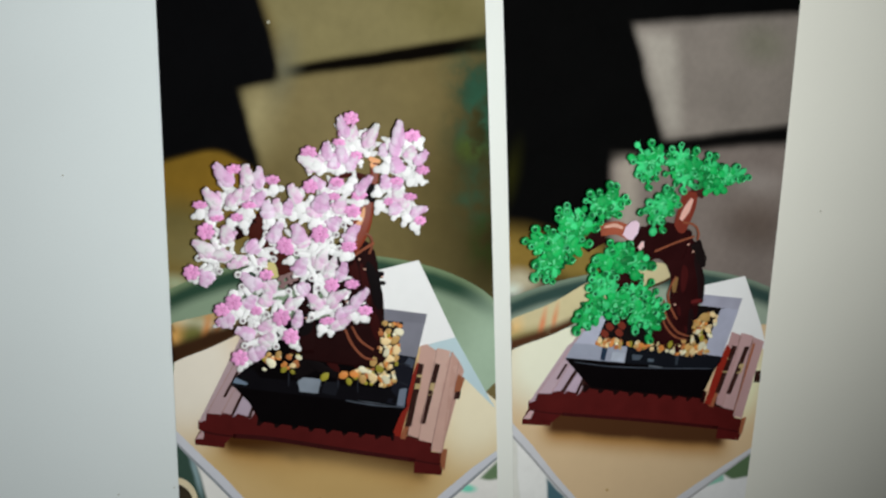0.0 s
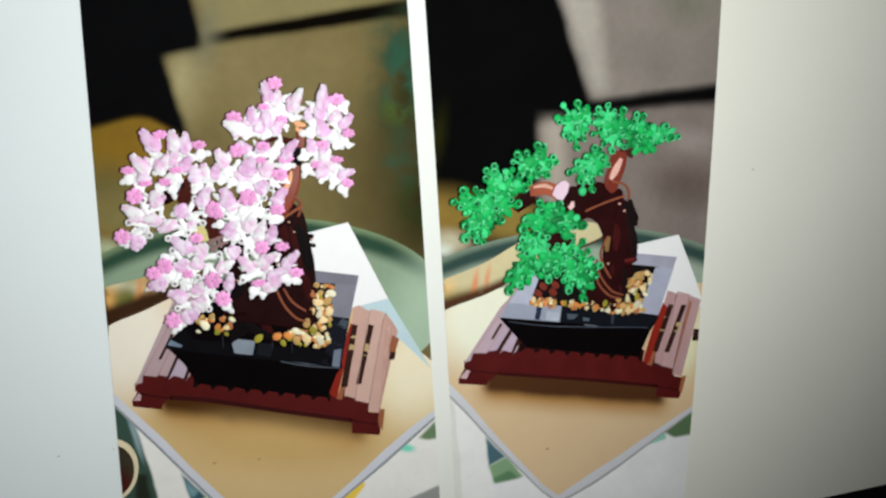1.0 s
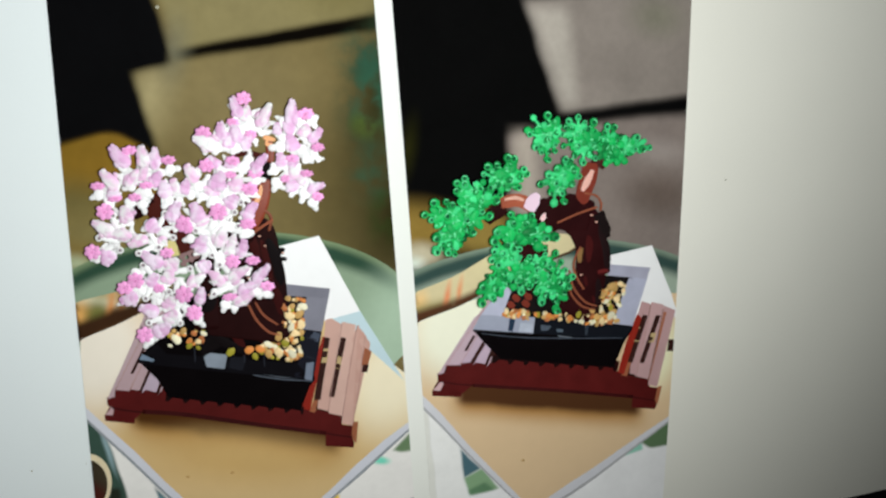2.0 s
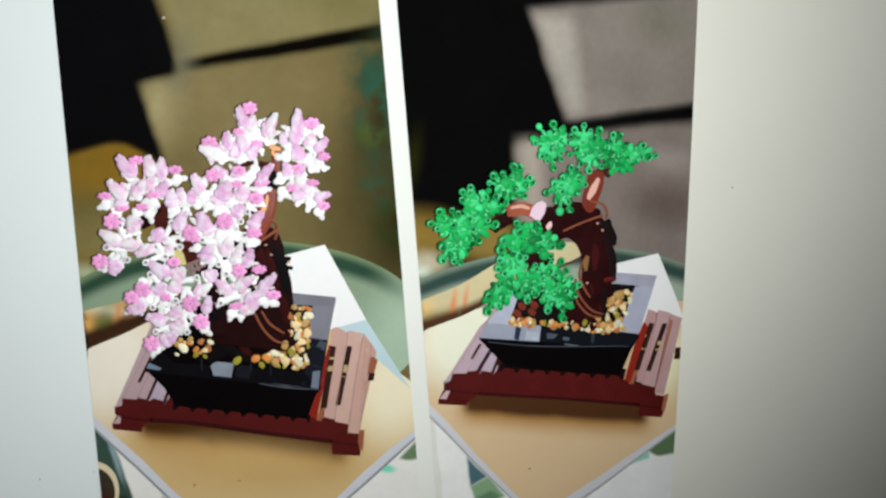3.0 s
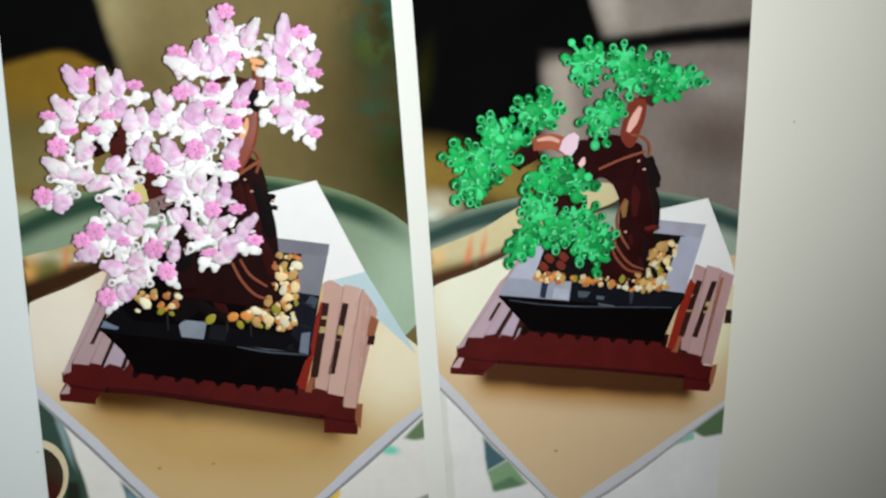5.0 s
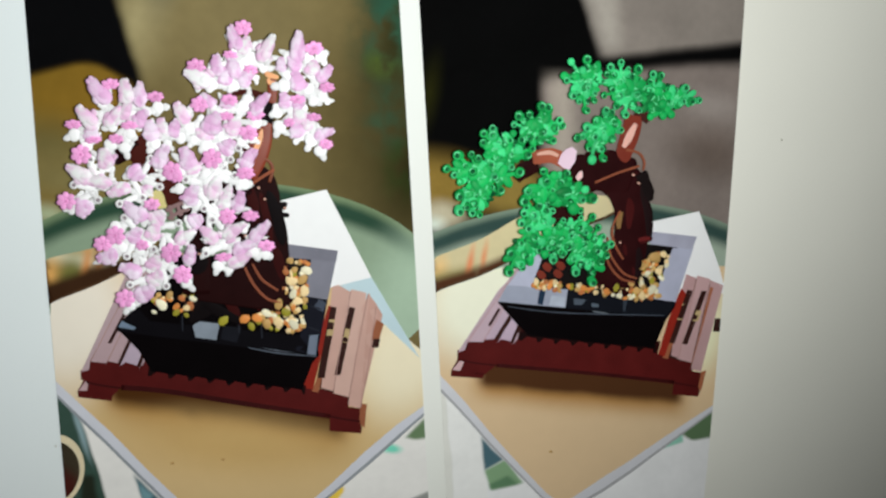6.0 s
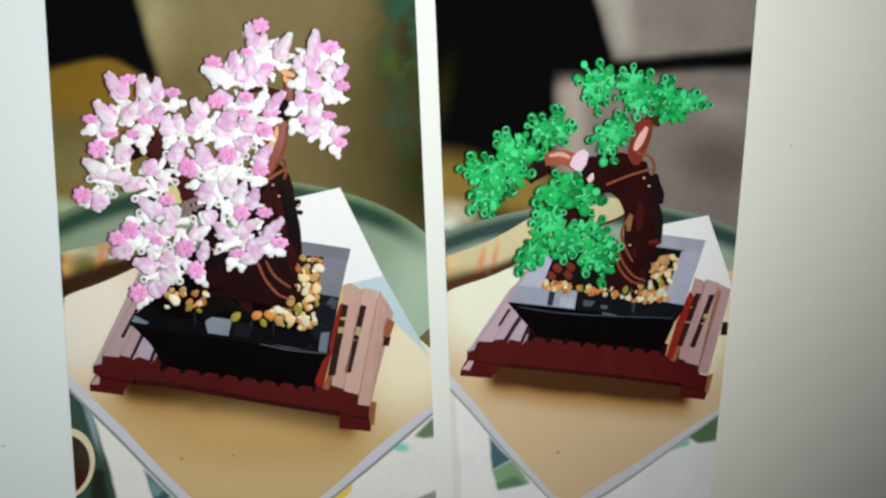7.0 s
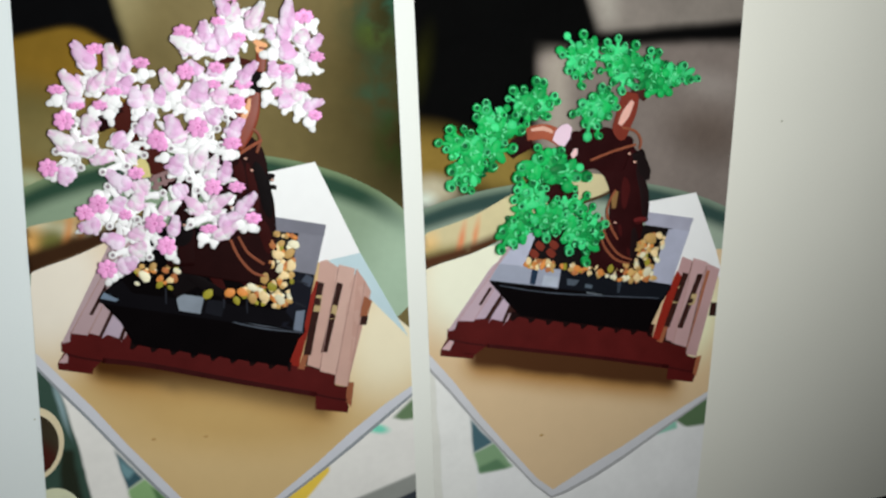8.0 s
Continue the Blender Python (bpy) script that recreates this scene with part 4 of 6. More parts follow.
def gravel(spots, beds, label, x, y, seed):
    rnd = random.Random(seed)
    t = thing("gravel", x, y, 1.7, label, "gravel", "gravel beds")
    for (x, y), kind, r in spots:
        scatter_piece("pebble", STONE[kind], seat(x, y, 2.0 + rnd.random() * 0.3, rnd.uniform(0, 360), r * 0.132, rnd.uniform(1.0, 1.3)), t)
    for bed, count in beds:
        for _ in range(count):
            u, v = rnd.random(), rnd.random()
            (x0, y0), (x1, y1), (x2, y2), (x3, y3) = bed
            px = (x0 * (1 - u) + x1 * u) * (1 - v) + (x3 * (1 - u) + x2 * u) * v
            py = (y0 * (1 - u) + y1 * u) * (1 - v) + (y3 * (1 - u) + y2 * u) * v
            scatter_piece("pebble", STONE[rnd.choice((0, 0, 1, 1, 4, 2, 5, 3))], seat(px, py, 1.82 + rnd.random() * 0.1, rnd.uniform(0, 360), rnd.uniform(4.5, 8) * 0.145, rnd.uniform(0.9, 1.3)), t)


gravel([((-33.1, 54.4), 1, 8), ((-31.2, 51.6), 1, 9), ((-33.8, 50.6), 5, 9), ((-27.4, 52.0), 4, 13), ((-31.5, 48.0), 0, 13), ((-28.2, 48.8), 1, 12), ((-30.4, 43.9), 4, 11), ((-27.1, 45.3), 0, 13),
        ((-28.7, 41.6), 0, 11), ((-34.4, 39.9), 1, 12), ((-31.8, 37.7), 3, 12), ((-37.7, 36.7), 4, 12), ((-44.2, 33.9), 2, 13), ((-40.5, 34.6), 2, 12), ((-37.2, 33.2), 1, 12), ((-33.6, 34.2), 0, 13),
        ((-28.7, 34.0), 4, 13), ((-41.8, 31.8), 3, 9), ((-50.7, 32.5), 3, 12), ((-69.9, 35.4), 4, 14), ((-68.0, 38.6), 1, 9), ((-65.2, 35.4), 2, 8), ((-62.4, 35.2), 0, 9), ((-64.3, 38.1), 5, 8)],
       [([(-34.7, 55.1), (-27.1, 54.6), (-25.3, 32.2), (-33.6, 32.1)], 60), ([(-44.0, 32.7), (-27.1, 30.7), (-27.4, 39.3), (-36.9, 39.5)], 34), ([(-73.6, 38.5), (-60.8, 39.9), (-60.8, 32.9), (-73.0, 32.3)], 20)],
       "cream, orange and olive gravel inside the pot", *(-33.9, 33.9), 3)
gravel([((50.2, 58.2), 0, 9), ((55.4, 57.4), 2, 9), ((67.9, 58.2), 2, 10), ((76.8, 58.1), 2, 11), ((80.1, 59.8), 3, 11), ((81.9, 57.3), 4, 10), ((85.6, 62.0), 1, 9), ((88.2, 59.7), 1, 11),
        ((86.6, 57.2), 4, 9), ((94.0, 60.9), 4, 14), ((90.7, 58.0), 0, 11), ((92.3, 72.4), 1, 15), ((95.5, 73.8), 0, 10), ((95.1, 67.5), 0, 11), ((91.0, 66.4), 4, 10), ((93.3, 64.1), 3, 9), ((97.8, 70.1), 4, 8)],
       [([(48.1, 58.9), (63.2, 59.0), (63.8, 56.0), (48.0, 56.3)], 34), ([(65.2, 59.2), (96.5, 61.1), (95.3, 56.9), (65.9, 55.9)], 60), ([(87.3, 73.8), (98.2, 75.0), (97.1, 58.2), (89.3, 59.4)], 60)],
       "cream, orange and olive gravel inside the pot", *(86.4, 58.1), 5)

# ---- the trees ----
bark_l = ink("dark_brown_brick", (27, 8, 8), 1.0, 0.45, 0.5, 0.02, 110)
bark_r = ink("dark_brown_brick", (36, 11, 12), 0.95, 0.45, 0.45, 0.02, 110)
red_bark_l = ink("red_brown_brick", (58, 22, 17), 1.0, 0.25, 0.5, 0.02, 130)
red_bark_r = ink("red_brown_brick", (98, 40, 30), 0.8, 0.25, 0.5, 0.02, 130)
black_l = ink("black_brick", (14, 10, 11), 1.0, 0.3, 0.5, 0.02, 130)
copper = ink("copper_wire", (120, 66, 46), 0.9, 0.2, 0.5, 0.05, 200)
glint = ink("brick_glint", (190, 146, 130), 0.9, 0.25, 0.5, 0.03, 200)


def wide(*ws):
    return [w * P for w in ws]


pink_tree = thing("bonsai_tree", *(-45.7, 32.7), 1.75, "pink and white blossoming brick bonsai with dark trunk", "bonsai", "bonsai trees")
limb("trunk", [(-44.7, 37.7), (-44.4, 43.4), (-42.3, 55.9), (-44.7, 66.0), (-48.0, 75.8), (-50.2, 80.6)], wide(190, 176, 106, 94, 90, 60), 1.9, bark_l, pink_tree, "", 0.12, 0.02, 2)
limb("root", [(-55.5, 33.1), (-57.6, 36.7), (-57.1, 43.8)], wide(60, 70, 40), 1.9, black_l, pink_tree, "", 0.08, 0.05)
limb("root", [(-28.2, 38.0), (-30.1, 41.4), (-35.2, 49.7)], wide(10, 26, 60), 1.9, bark_l, pink_tree, "", 0.1, 0.05)
rust = ink("rust_brick", (112, 44, 24), 1.0, 0.25, 0.4, 0.15, 130)
limb("branch", [(-49.8, 78.3), (-48.4, 84.9), (-47.4, 90.0), (-47.0, 93.9), (-46.9, 96.8)], [5.2, 6.9, 6.2, 4.6, 3.4], 2.2, rust, pink_tree, "red brown branch", 0.5)
# The branch's gloss highlight, laid on as a pale strip.
limb("branch_highlight", [(-50.0, 83.9), (-48.7, 88.0), (-48.0, 91.3), (-48.0, 93.8)], [0.5, 1.7, 1.5, 0.7], 4.0, ink("tan_highlight", (204, 150, 110), 1.0, 0.25, 0.4, 0.1, 150), pink_tree, "pale highlight painted on the branch", 0.2)
limb("branch", [(-45.9, 101.9), (-46.4, 105.6), (-47.4, 109.6)], [2.1, 2.9, 2.4], 2.3, rust, pink_tree, "red brown branch", 0.5)
limb("branch", [(-47.0, 96.1), (-46.6, 99.1), (-46.4, 102.1)], [3.8, 4.3, 3.1], 2.6, black_l, pink_tree, "black joint on the branch", 0.4)
tan = ink("tan_brick", (206, 150, 108), 1.0, 0.2, 0.5, 0.03)
limb("branch", [(-49.5, 110.7), (-47.9, 110.2), (-45.3, 110.1)], [1.0, 1.9, 1.0], 2.7, tan, pink_tree, "tan end piece", 0.5)
limb("branch", [(-48.4, 109.2), (-47.6, 108.1), (-46.2, 108.4)], [1.0, 1.4, 1.0], 2.8, tan, pink_tree, "tan end piece", 0.5)
limb("branch", [(-49.8, 77.3), (-55.9, 73.1), (-63.3, 67.0), (-69.4, 64.5)], wide(60, 56, 44, 40), 2.0, bark_l, pink_tree, "", 0.3, 0.08)
limb("branch", [(-61.2, 63.9), (-61.4, 51.9), (-59.2, 40.1)], wide(40, 44, 60), 2.0, bark_l, pink_tree, "", 0.3, 0.08)
limb("branch", [(-69.6, 66.2), (-73.7, 74.0), (-80.6, 79.6), (-85.0, 83.6)], wide(34, 40, 50, 40), 2.05, red_bark_l, pink_tree, "", 0.4, 0.08)
limb("branch", [(-86.6, 77.1), (-87.6, 79.4), (-83.4, 83.8)], wide(20, 34, 40), 2.2, bark_l, pink_tree, "", 0.4, 0.08)
limb("branch", [(-54.3, 86.4), (-51.3, 88.5), (-49.1, 90.8)], wide(12, 22, 20), 2.1, red_bark_l, pink_tree, "", 0.4)
limb("branch", [(-60.2, 101.5), (-54.9, 104.0), (-49.2, 103.8)], wide(8, 12, 12), 2.1, red_bark_l, pink_tree, "", 0.4)
limb("knot", [(-60.7, 46.0), (-60.9, 50.3), (-61.7, 54.0)], wide(22, 38, 22), 2.6, black_l, pink_tree, "black hollow knot", 0.3)
slab("leaf_plate", [(-78.2, 68.4), (-76.4, 70.4), (-73.9, 71.5), (-71.7, 70.1), (-71.1, 68.1), (-72.7, 65.4), (-75.3, 64.6), (-77.2, 66.1)], 2.6, ink("khaki_plate", (186, 176, 118), 1.0, 0.1), pink_tree, "khaki plate between the blossoms", None, 1.9)
limb("wire", [(-48.8, 84.5), (-46.6, 85.0), (-44.0, 84.1), (-42.8, 81.8), (-43.2, 78.0)], [0.7, 0.9, 1.0, 1.0, 0.9], 3.0, ink("dark_copper", (104, 54, 34), 1.0, 0.25, 0.4, 0.1), pink_tree, "dark copper loop", 0.8)
limb("wire", [(-48.8, 76.3), (-45.7, 79.2), (-42.3, 82.2)], [0.9, 1.0, 0.9], 3.3, copper, pink_tree, "", 0.8)
limb("wire", [(-46.7, 50.5), (-43.1, 45.3), (-38.3, 41.4), (-33.9, 40.7)], wide(5, 5, 5, 4), 3.9, copper, pink_tree, "", 0.8)
limb("wire", [(-44.5, 51.8), (-40.8, 47.3), (-35.3, 44.4)], wide(4, 5, 4), 3.9, copper, pink_tree, "", 0.8)



def ridges(tree, runs, mat, h):
    """Long smooth ridges, a little proud of a trunk and tapering to both ends, that carry its highlights and dark parts
    as colour.
    """
    for (a, b, c), w in runs:
        ends = [tuple(q + 0.35 * (q - r) for q, r in zip(p, m)) for p, m in ((a, b), (c, b))]
        limb("brick", [ends[0], a, b, c, ends[1]], [0.3, w * 0.7, w, w * 0.75, 0.3], h, mat, tree, "", 0.22)


ember_l = ink("red_glint_brick", (46, 13, 12), 1.0, 0.3, 0.5, 0.02, 130)
ember_r = ink("red_glint_brick", (56, 17, 17), 0.9, 0.35, 0.45, 0.02, 130)
for path in ([(-72.6, 64.4), (-69.9, 66.6), (-67.1, 68.1)], [(-71.6, 62.1), (-69.2, 64.2), (-66.1, 66.1)], [(-71.8, 66.3), (-70.9, 64.3), (-70.2, 61.9)], [(-69.6, 67.3), (-68.7, 65.3), (-67.8, 63.7)], [(-67.8, 68.3), (-66.9, 66.7), (-66.0, 65.4)]):
    limb("lattice_bar", path, wide(7, 7, 7), 3.2, ink("mauve_lattice", (124, 98, 98), 1.0, 0.15), pink_tree, "", 0.4)
# Small pale dots paint glints on the trunk.
for x, y in [(-46.2, 75.7), (-43.8, 72.5), (-60.9, 52.7), (-37.3, 70.7), (-48.0, 60.3)]:
    limb("glint_spot", [(x - 0.4, y), (x, y + 0.1), (x + 0.4, y)], wide(2.5, 3.5, 2.5), 4.2, glint, pink_tree, "", 0.4)
# Reddish ridges paint the trunk's highlights, black ones its darker right part.
ridges(pink_tree, [([(-49.4, 75.9), (-47.3, 71.6), (-45.3, 65.8)], 3.6), ([(-45.1, 73.4), (-42.3, 66.6), (-40.1, 59.7)], 3.0), ([(-39.5, 58.0), (-37.1, 54.3), (-35.2, 49.0)], 4.0), ([(-47.8, 45.8), (-43.5, 42.7), (-38.4, 37.5)], 4.4), ([(-52.4, 41.5), (-48.7, 37.4), (-45.9, 33.2)], 3.0)], ember_l, 2.6)
ridges(pink_tree, [([(-42.3, 73.5), (-39.4, 68.2), (-36.8, 61.3)], 4.0), ([(-44.9, 60.8), (-41.9, 57.6), (-39.3, 52.5)], 3.4), ([(-56.7, 37.3), (-51.5, 35.0), (-44.1, 33.0)], 3.2)], black_l, 2.7)
for x, y in ((-37.9, 70.7), (-36.6, 68.4), (-37.7, 71.7)):
    limb("peg", [(x - 1.2, y), (x, y + 0.2), (x + 1.0, y)], wide(8, 9, 7), 2.6, black_l, pink_tree, "", 0.4)
green_tree = thing("bonsai_tree", *(79.9, 58.5), 1.75, "green leafed brick bonsai with glossy brown trunk", "bonsai", "bonsai trees")
limb("trunk", [(79.0, 58.0), (80.4, 64.3), (82.1, 74.2), (80.6, 85.4), (76.7, 94.4), (69.1, 99.0)], wide(112, 100, 82, 78, 88, 80), 1.9, bark_r, green_tree, "", 0.16, 0.02, 4)
limb("knot", [(80.6, 100.5), (85.0, 94.5), (86.3, 91.5)], wide(26, 24, 12), 2.8, ink("black_brick", (20, 14, 14), 0.8, 0.3, 0.5, 0.02), green_tree, "", 0.3, 0.15)
limb("branch", [(77.9, 98.3), (69.5, 99.0), (59.6, 97.7), (53.5, 98.6)], wide(70, 86, 76, 44), 2.2, bark_r, green_tree, "", 0.3, 0.08)
limb("branch", [(73.2, 101.1), (73.0, 106.9), (73.9, 113.3), (73.9, 119.1)], [3.8, 6.2, 6.9, 6.2], 2.6, red_bark_r, green_tree, "glossy red brown branch", 0.5)
# Pale strip stands for the highlight on this branch.
limb("branch_highlight", [(72.1, 107.9), (73.4, 111.6), (74.9, 116.5)], [1.4, 2.9, 1.5], 4.2, ink("rust_highlight", (196, 150, 138), 0.85, 0.2, 0.4, 0.1, 150), green_tree, "pale highlight painted on the branch", 0.2)
limb("branch", [(74.1, 117.2), (76.3, 119.6), (79.7, 118.1)], wide(16, 22, 14), 3.0, ink("dark_cap", (52, 24, 20), 0.8, 0.2), green_tree, "dark end of the branch", 0.3)
limb("branch", [(53.3, 99.5), (47.1, 101.0), (40.6, 99.0)], wide(30, 30, 28), 2.3, ink("copper_brick", (128, 66, 48), 0.8, 0.25, 0.5, 0.03), green_tree, "copper brown branch", 0.5)
limb("branch", [(42.9, 97.2), (38.5, 94.7), (36.3, 91.2)], wide(26, 34, 20), 2.2, bark_r, green_tree, "", 0.3)
slab("leaf_plate", [(49.7, 98.8), (50.2, 101.9), (51.8, 104.1), (53.7, 105.0), (55.6, 104.0), (55.7, 100.5), (54.1, 97.2), (52.0, 97.6)], 4.0, ink("mauve_plate", (186, 162, 176), 0.8, 0.08), green_tree, "mauve leaf shaped plate on the branch", None, 2.4)
slab("leaf_plate", [(56.9, 95.3), (57.9, 97.4), (59.6, 98.1), (59.5, 95.8), (58.2, 94.0)], 4.0, ink("rose_plate", (196, 160, 160), 0.8, 0.1), green_tree, "rose plate on the branch", None, 2.4)
# Highlight along the top of the copper branch, in a pale tone.
limb("branch_highlight", [(49.4, 101.3), (45.9, 101.9), (41.7, 100.6)], wide(6, 9, 5), 3.6, glint, green_tree, "pale highlight painted on the branch", 0.2)
limb("wire", [(64.3, 94.6), (71.6, 98.9), (79.5, 102.7)], wide(5, 5, 5), 4.2, copper, green_tree, "", 0.8)
limb("wire", [(81.1, 101.4), (80.9, 104.3), (78.2, 106.9), (73.2, 107.3)], wide(5, 5, 5, 5), 4.0, copper, green_tree, "", 0.8)
limb("wire", [(72.8, 76.9), (75.7, 70.6), (81.6, 65.4), (87.2, 64.1)], wide(4, 5, 5, 4), 3.9, copper, green_tree, "", 0.8)
limb("wire", [(72.6, 73.8), (75.5, 67.7), (81.0, 63.4), (86.7, 62.7)], wide(4, 5, 5, 4), 3.9, copper, green_tree, "", 0.8)
limb("hollow", [(76.5, 80.3), (76.0, 83.4), (76.2, 86.2)], [1.4, 2.1, 1.4], 3.2, ink("tan_hollow", (112, 84, 50), 0.8, 0.15), green_tree, "tan hollow in the trunk", 0.1)
ruby = ink("ruby_brick", (84, 26, 26), 0.85, 0.3, 0.45, 0.06)
limb("brick", [(84.8, 77.5), (86.8, 78.2), (89.0, 78.7)], [1.2, 1.5, 1.2], 3.3, ruby, green_tree, "", 0.3)
limb("brick", [(74.7, 94.7), (75.5, 96.8), (76.3, 98.1)], [1.5, 2.1, 1.4], 3.3, ruby, green_tree, "", 0.3)
limb("brick", [(64.4, 94.6), (66.4, 97.3), (68.6, 98.8)], [1.0, 1.5, 1.0], 3.3, ruby, green_tree, "", 0.3)
limb("wire", [(75.7, 86.5), (74.4, 82.8), (74.3, 78.4), (76.8, 74.0), (80.4, 70.1)], [0.7, 0.7, 0.9, 0.9, 0.7], 3.9, copper, green_tree, "", 0.8)
limb("branch", [(47.2, 84.9), (54.5, 82.2), (62.6, 83.8)], [4.5, 6.0, 4.0], 1.9, bark_r, green_tree, "dark branch behind the leaves", 0.2)
limb("branch", [(54.5, 82.2), (55.5, 73.7), (58.8, 66.3)], [4.0, 4.5, 3.0], 1.9, bark_r, green_tree, "dark branch behind the leaves", 0.2)
ridges(green_tree, [([(64.3, 96.9), (70.3, 97.1), (76.7, 99.3)], 3.4), ([(76.9, 94.6), (79.1, 88.7), (80.4, 81.3)], 4.2), ([(85.4, 76.8), (87.4, 77.9), (89.4, 78.6)], 2.4), ([(80.0, 75.2), (82.1, 70.3), (85.4, 65.5)], 4.0)], ember_r, 2.6)
ridges(green_tree, [([(82.8, 93.6), (86.5, 87.4), (88.5, 80.5)], 3.2), ([(69.7, 101.3), (74.2, 100.5), (77.8, 101.9)], 3.0), ([(85.7, 73.6), (87.4, 68.2), (87.3, 63.3)], 3.4)], ink("black_brick", (22, 10, 11), 0.8, 0.3), 2.7)
# Painted glints for the second trunk.
for x, y in ((77.8, 99.2), (80.4, 96.8), (78.0, 75.6)):
    limb("glint_spot", [(x - 0.5, y), (x, y + 0.1), (x + 0.5, y)], wide(3, 4, 3), 4.0, glint, green_tree, "", 0.4)
for x, y in ((53.2, 63.7), (57.6, 61.9), (58.0, 64.8), (51.7, 60.8)):
    limb("root", [(x - 1.5, y + 1), (x, y), (x + 1.5, y - 0.8)], wide(10, 16, 10), 2.1, red_bark_r, green_tree, "", 0.4)


# ---- blossoms: lilac buds, pink flowers and white sprigs ----
def petal(name, deep, light):
    """Plastic whose colour drifts softly at random from a deeper to a lighter tint over each piece, as painted shading.
    """
    n = Nodes(name, 0.42, 0.12)
    shift = n.tree.nodes.new("ShaderNodeVectorMath")
    n.link(n.coord, shift.inputs[0])
    o = n.tree.nodes.new("ShaderNodeObjectInfo").outputs["Random"]
    n.link(n.math("MULTIPLY", o, 40.0), shift.inputs[1])
    f = n.soft(n.noise(1.7, 2, shift.outputs[0]), 0.36, 0.66)
    e = n.math("MULTIPLY_ADD", o, 0.12)
    e.node.inputs[2].default_value = 0.92
    i = n.math("MULTIPLY_ADD", n.tree.nodes.new("ShaderNodeNewGeometry").outputs["Random Per Island"], 0.2)
    i.node.inputs[2].default_value = 0.88
    return n.done(n.scaled(n.mix(f, tone(deep, 1.12), tone(light, 1.12)), n.math("MULTIPLY", e, i)))


lilac = petal("lilac_plastic", (212, 164, 203), (236, 208, 228))
pale = petal("pale_lilac_plastic", (222, 180, 211), (241, 226, 235))
pink = ink("pink_plastic", (226, 154, 203), 1.12, 0.08, 0.45, 0.12, 0.4, each=0.1, isle=0.14)
deep_pink = ink("deep_pink_plastic", (190, 96, 156), 1.12, 0.1, 0.5, 0.06, 0.4)
white = ink("white_plastic", (234, 228, 230), 1.14, 0.06, 0.45, 0.12, 0.3, each=0.07, isle=0.12)
hole_shade_grey = ink("hole_shade_grey", (138, 126, 132), 1.2, 0.1)


def bud(rnd, mat):
    """A bud one unit long and wide: a rounded body, shoulders, a narrow head with two knobs and small side lobes."""
    bm = bmesh.new()
    lean = rnd.uniform(-10, 10)
    lump(bm, 0, -0.18, 0.14, 0.46, 0.32, 0.2, lean)
    lump(bm, rnd.uniform(-0.06, 0.06), 0.06, 0.17, 0.4, 0.32, 0.18, lean)
    lump(bm, rnd.uniform(-0.06, 0.06), 0.27, 0.16, 0.28, 0.24, 0.15, rnd.uniform(-20, 20))
    split = rnd.uniform(0.06, 0.13)
    for side in (-1, 1):
        lump(bm, side * split, 0.4 + rnd.uniform(-0.03, 0.02), 0.16, 0.14, 0.12, 0.11)
        lump(bm, side * rnd.uniform(0.26, 0.46), rnd.uniform(-0.4, 0.0), 0.1, rnd.uniform(0.14, 0.24), 0.13, 0.14, side * rnd.uniform(-60, 60))
    lump(bm, rnd.uniform(-0.15, 0.15), -0.2, 0.27, 0.24, 0.15, 0.1, rnd.uniform(-60, 60))
    return mesh_of("bud", bm, mat)


def flower(rnd):
    """A flower of radius one: round petals about a hollow middle, with dark slits between them."""
    bm = bmesh.new()
    n = 7
    for k in range(n):
        a = 2 * math.pi * k / n + rnd.uniform(-0.06, 0.06)
        lump(bm, 0.64 * math.cos(a), 0.64 * math.sin(a), 0.26, 0.38, 0.34, 0.24, math.degrees(a))
    lump(bm, 0, 0, 0.16, 0.55, 0.55, 0.2)
    return mesh_of("flower", bm, pink)


def flower_middle():
    """The dark dot and slits in the middle of a flower."""
    bm = bmesh.new()
    lump(bm, 0, 0, 0.34, 0.13, 0.13, 0.08, 0, 1)
    for k in range(7):
        a = 2 * math.pi * (k + 0.5) / 7
        lump(bm, 0.4 * math.cos(a), 0.4 * math.sin(a), 0.33, 0.15, 0.042, 0.06, math.degrees(a), 1)
    return mesh_of("flower_middle", bm, deep_pink)


def petal_tip(rnd):
    """A blunt white sprig tip one unit wide, with a short thick stalk and a second lobe."""
    bm = bmesh.new()
    lump(bm, 0, 0, 0.14, 0.42, 0.36, 0.2, rnd.uniform(-40, 40))
    for k in range(3):
        a = radians(rnd.uniform(200, 340) if k else rnd.uniform(60, 120))
        r = rnd.uniform(0.3, 0.5)
        lump(bm, r * math.cos(a), r * math.sin(a), 0.1, rnd.uniform(0.26, 0.36), rnd.uniform(0.2, 0.28), 0.17, math.degrees(a))
    rod(bm, 0, -0.1, rnd.uniform(-0.3, 0.3), -1.15, 0.44, 0.06)
    return mesh_of("petal_tip", bm, white)


def sprig_arm(length):
    """A white arm of that many millimetres that ends in a round hollow tip."""
    bm = bmesh.new()
    rod(bm, 0, -length, 0, -0.9, 2.0, 0.5)
    lump(bm, 0, -length, 0.4, 1.15, 1.0, 0.7)
    cup(bm, 0, 0, 1.3)
    return mesh_of("sprig", bm, white, hole_shade_grey)


rnd = random.Random(11)
BUDS = [bud(rnd, m) for m in (lilac, pale, lilac, pale, lilac, lilac, pale, lilac, pale, lilac)]
FLOWERS = [flower(rnd) for _ in range(4)]
MIDDLE = flower_middle()
TIPS = [petal_tip(rnd) for _ in range(6)]


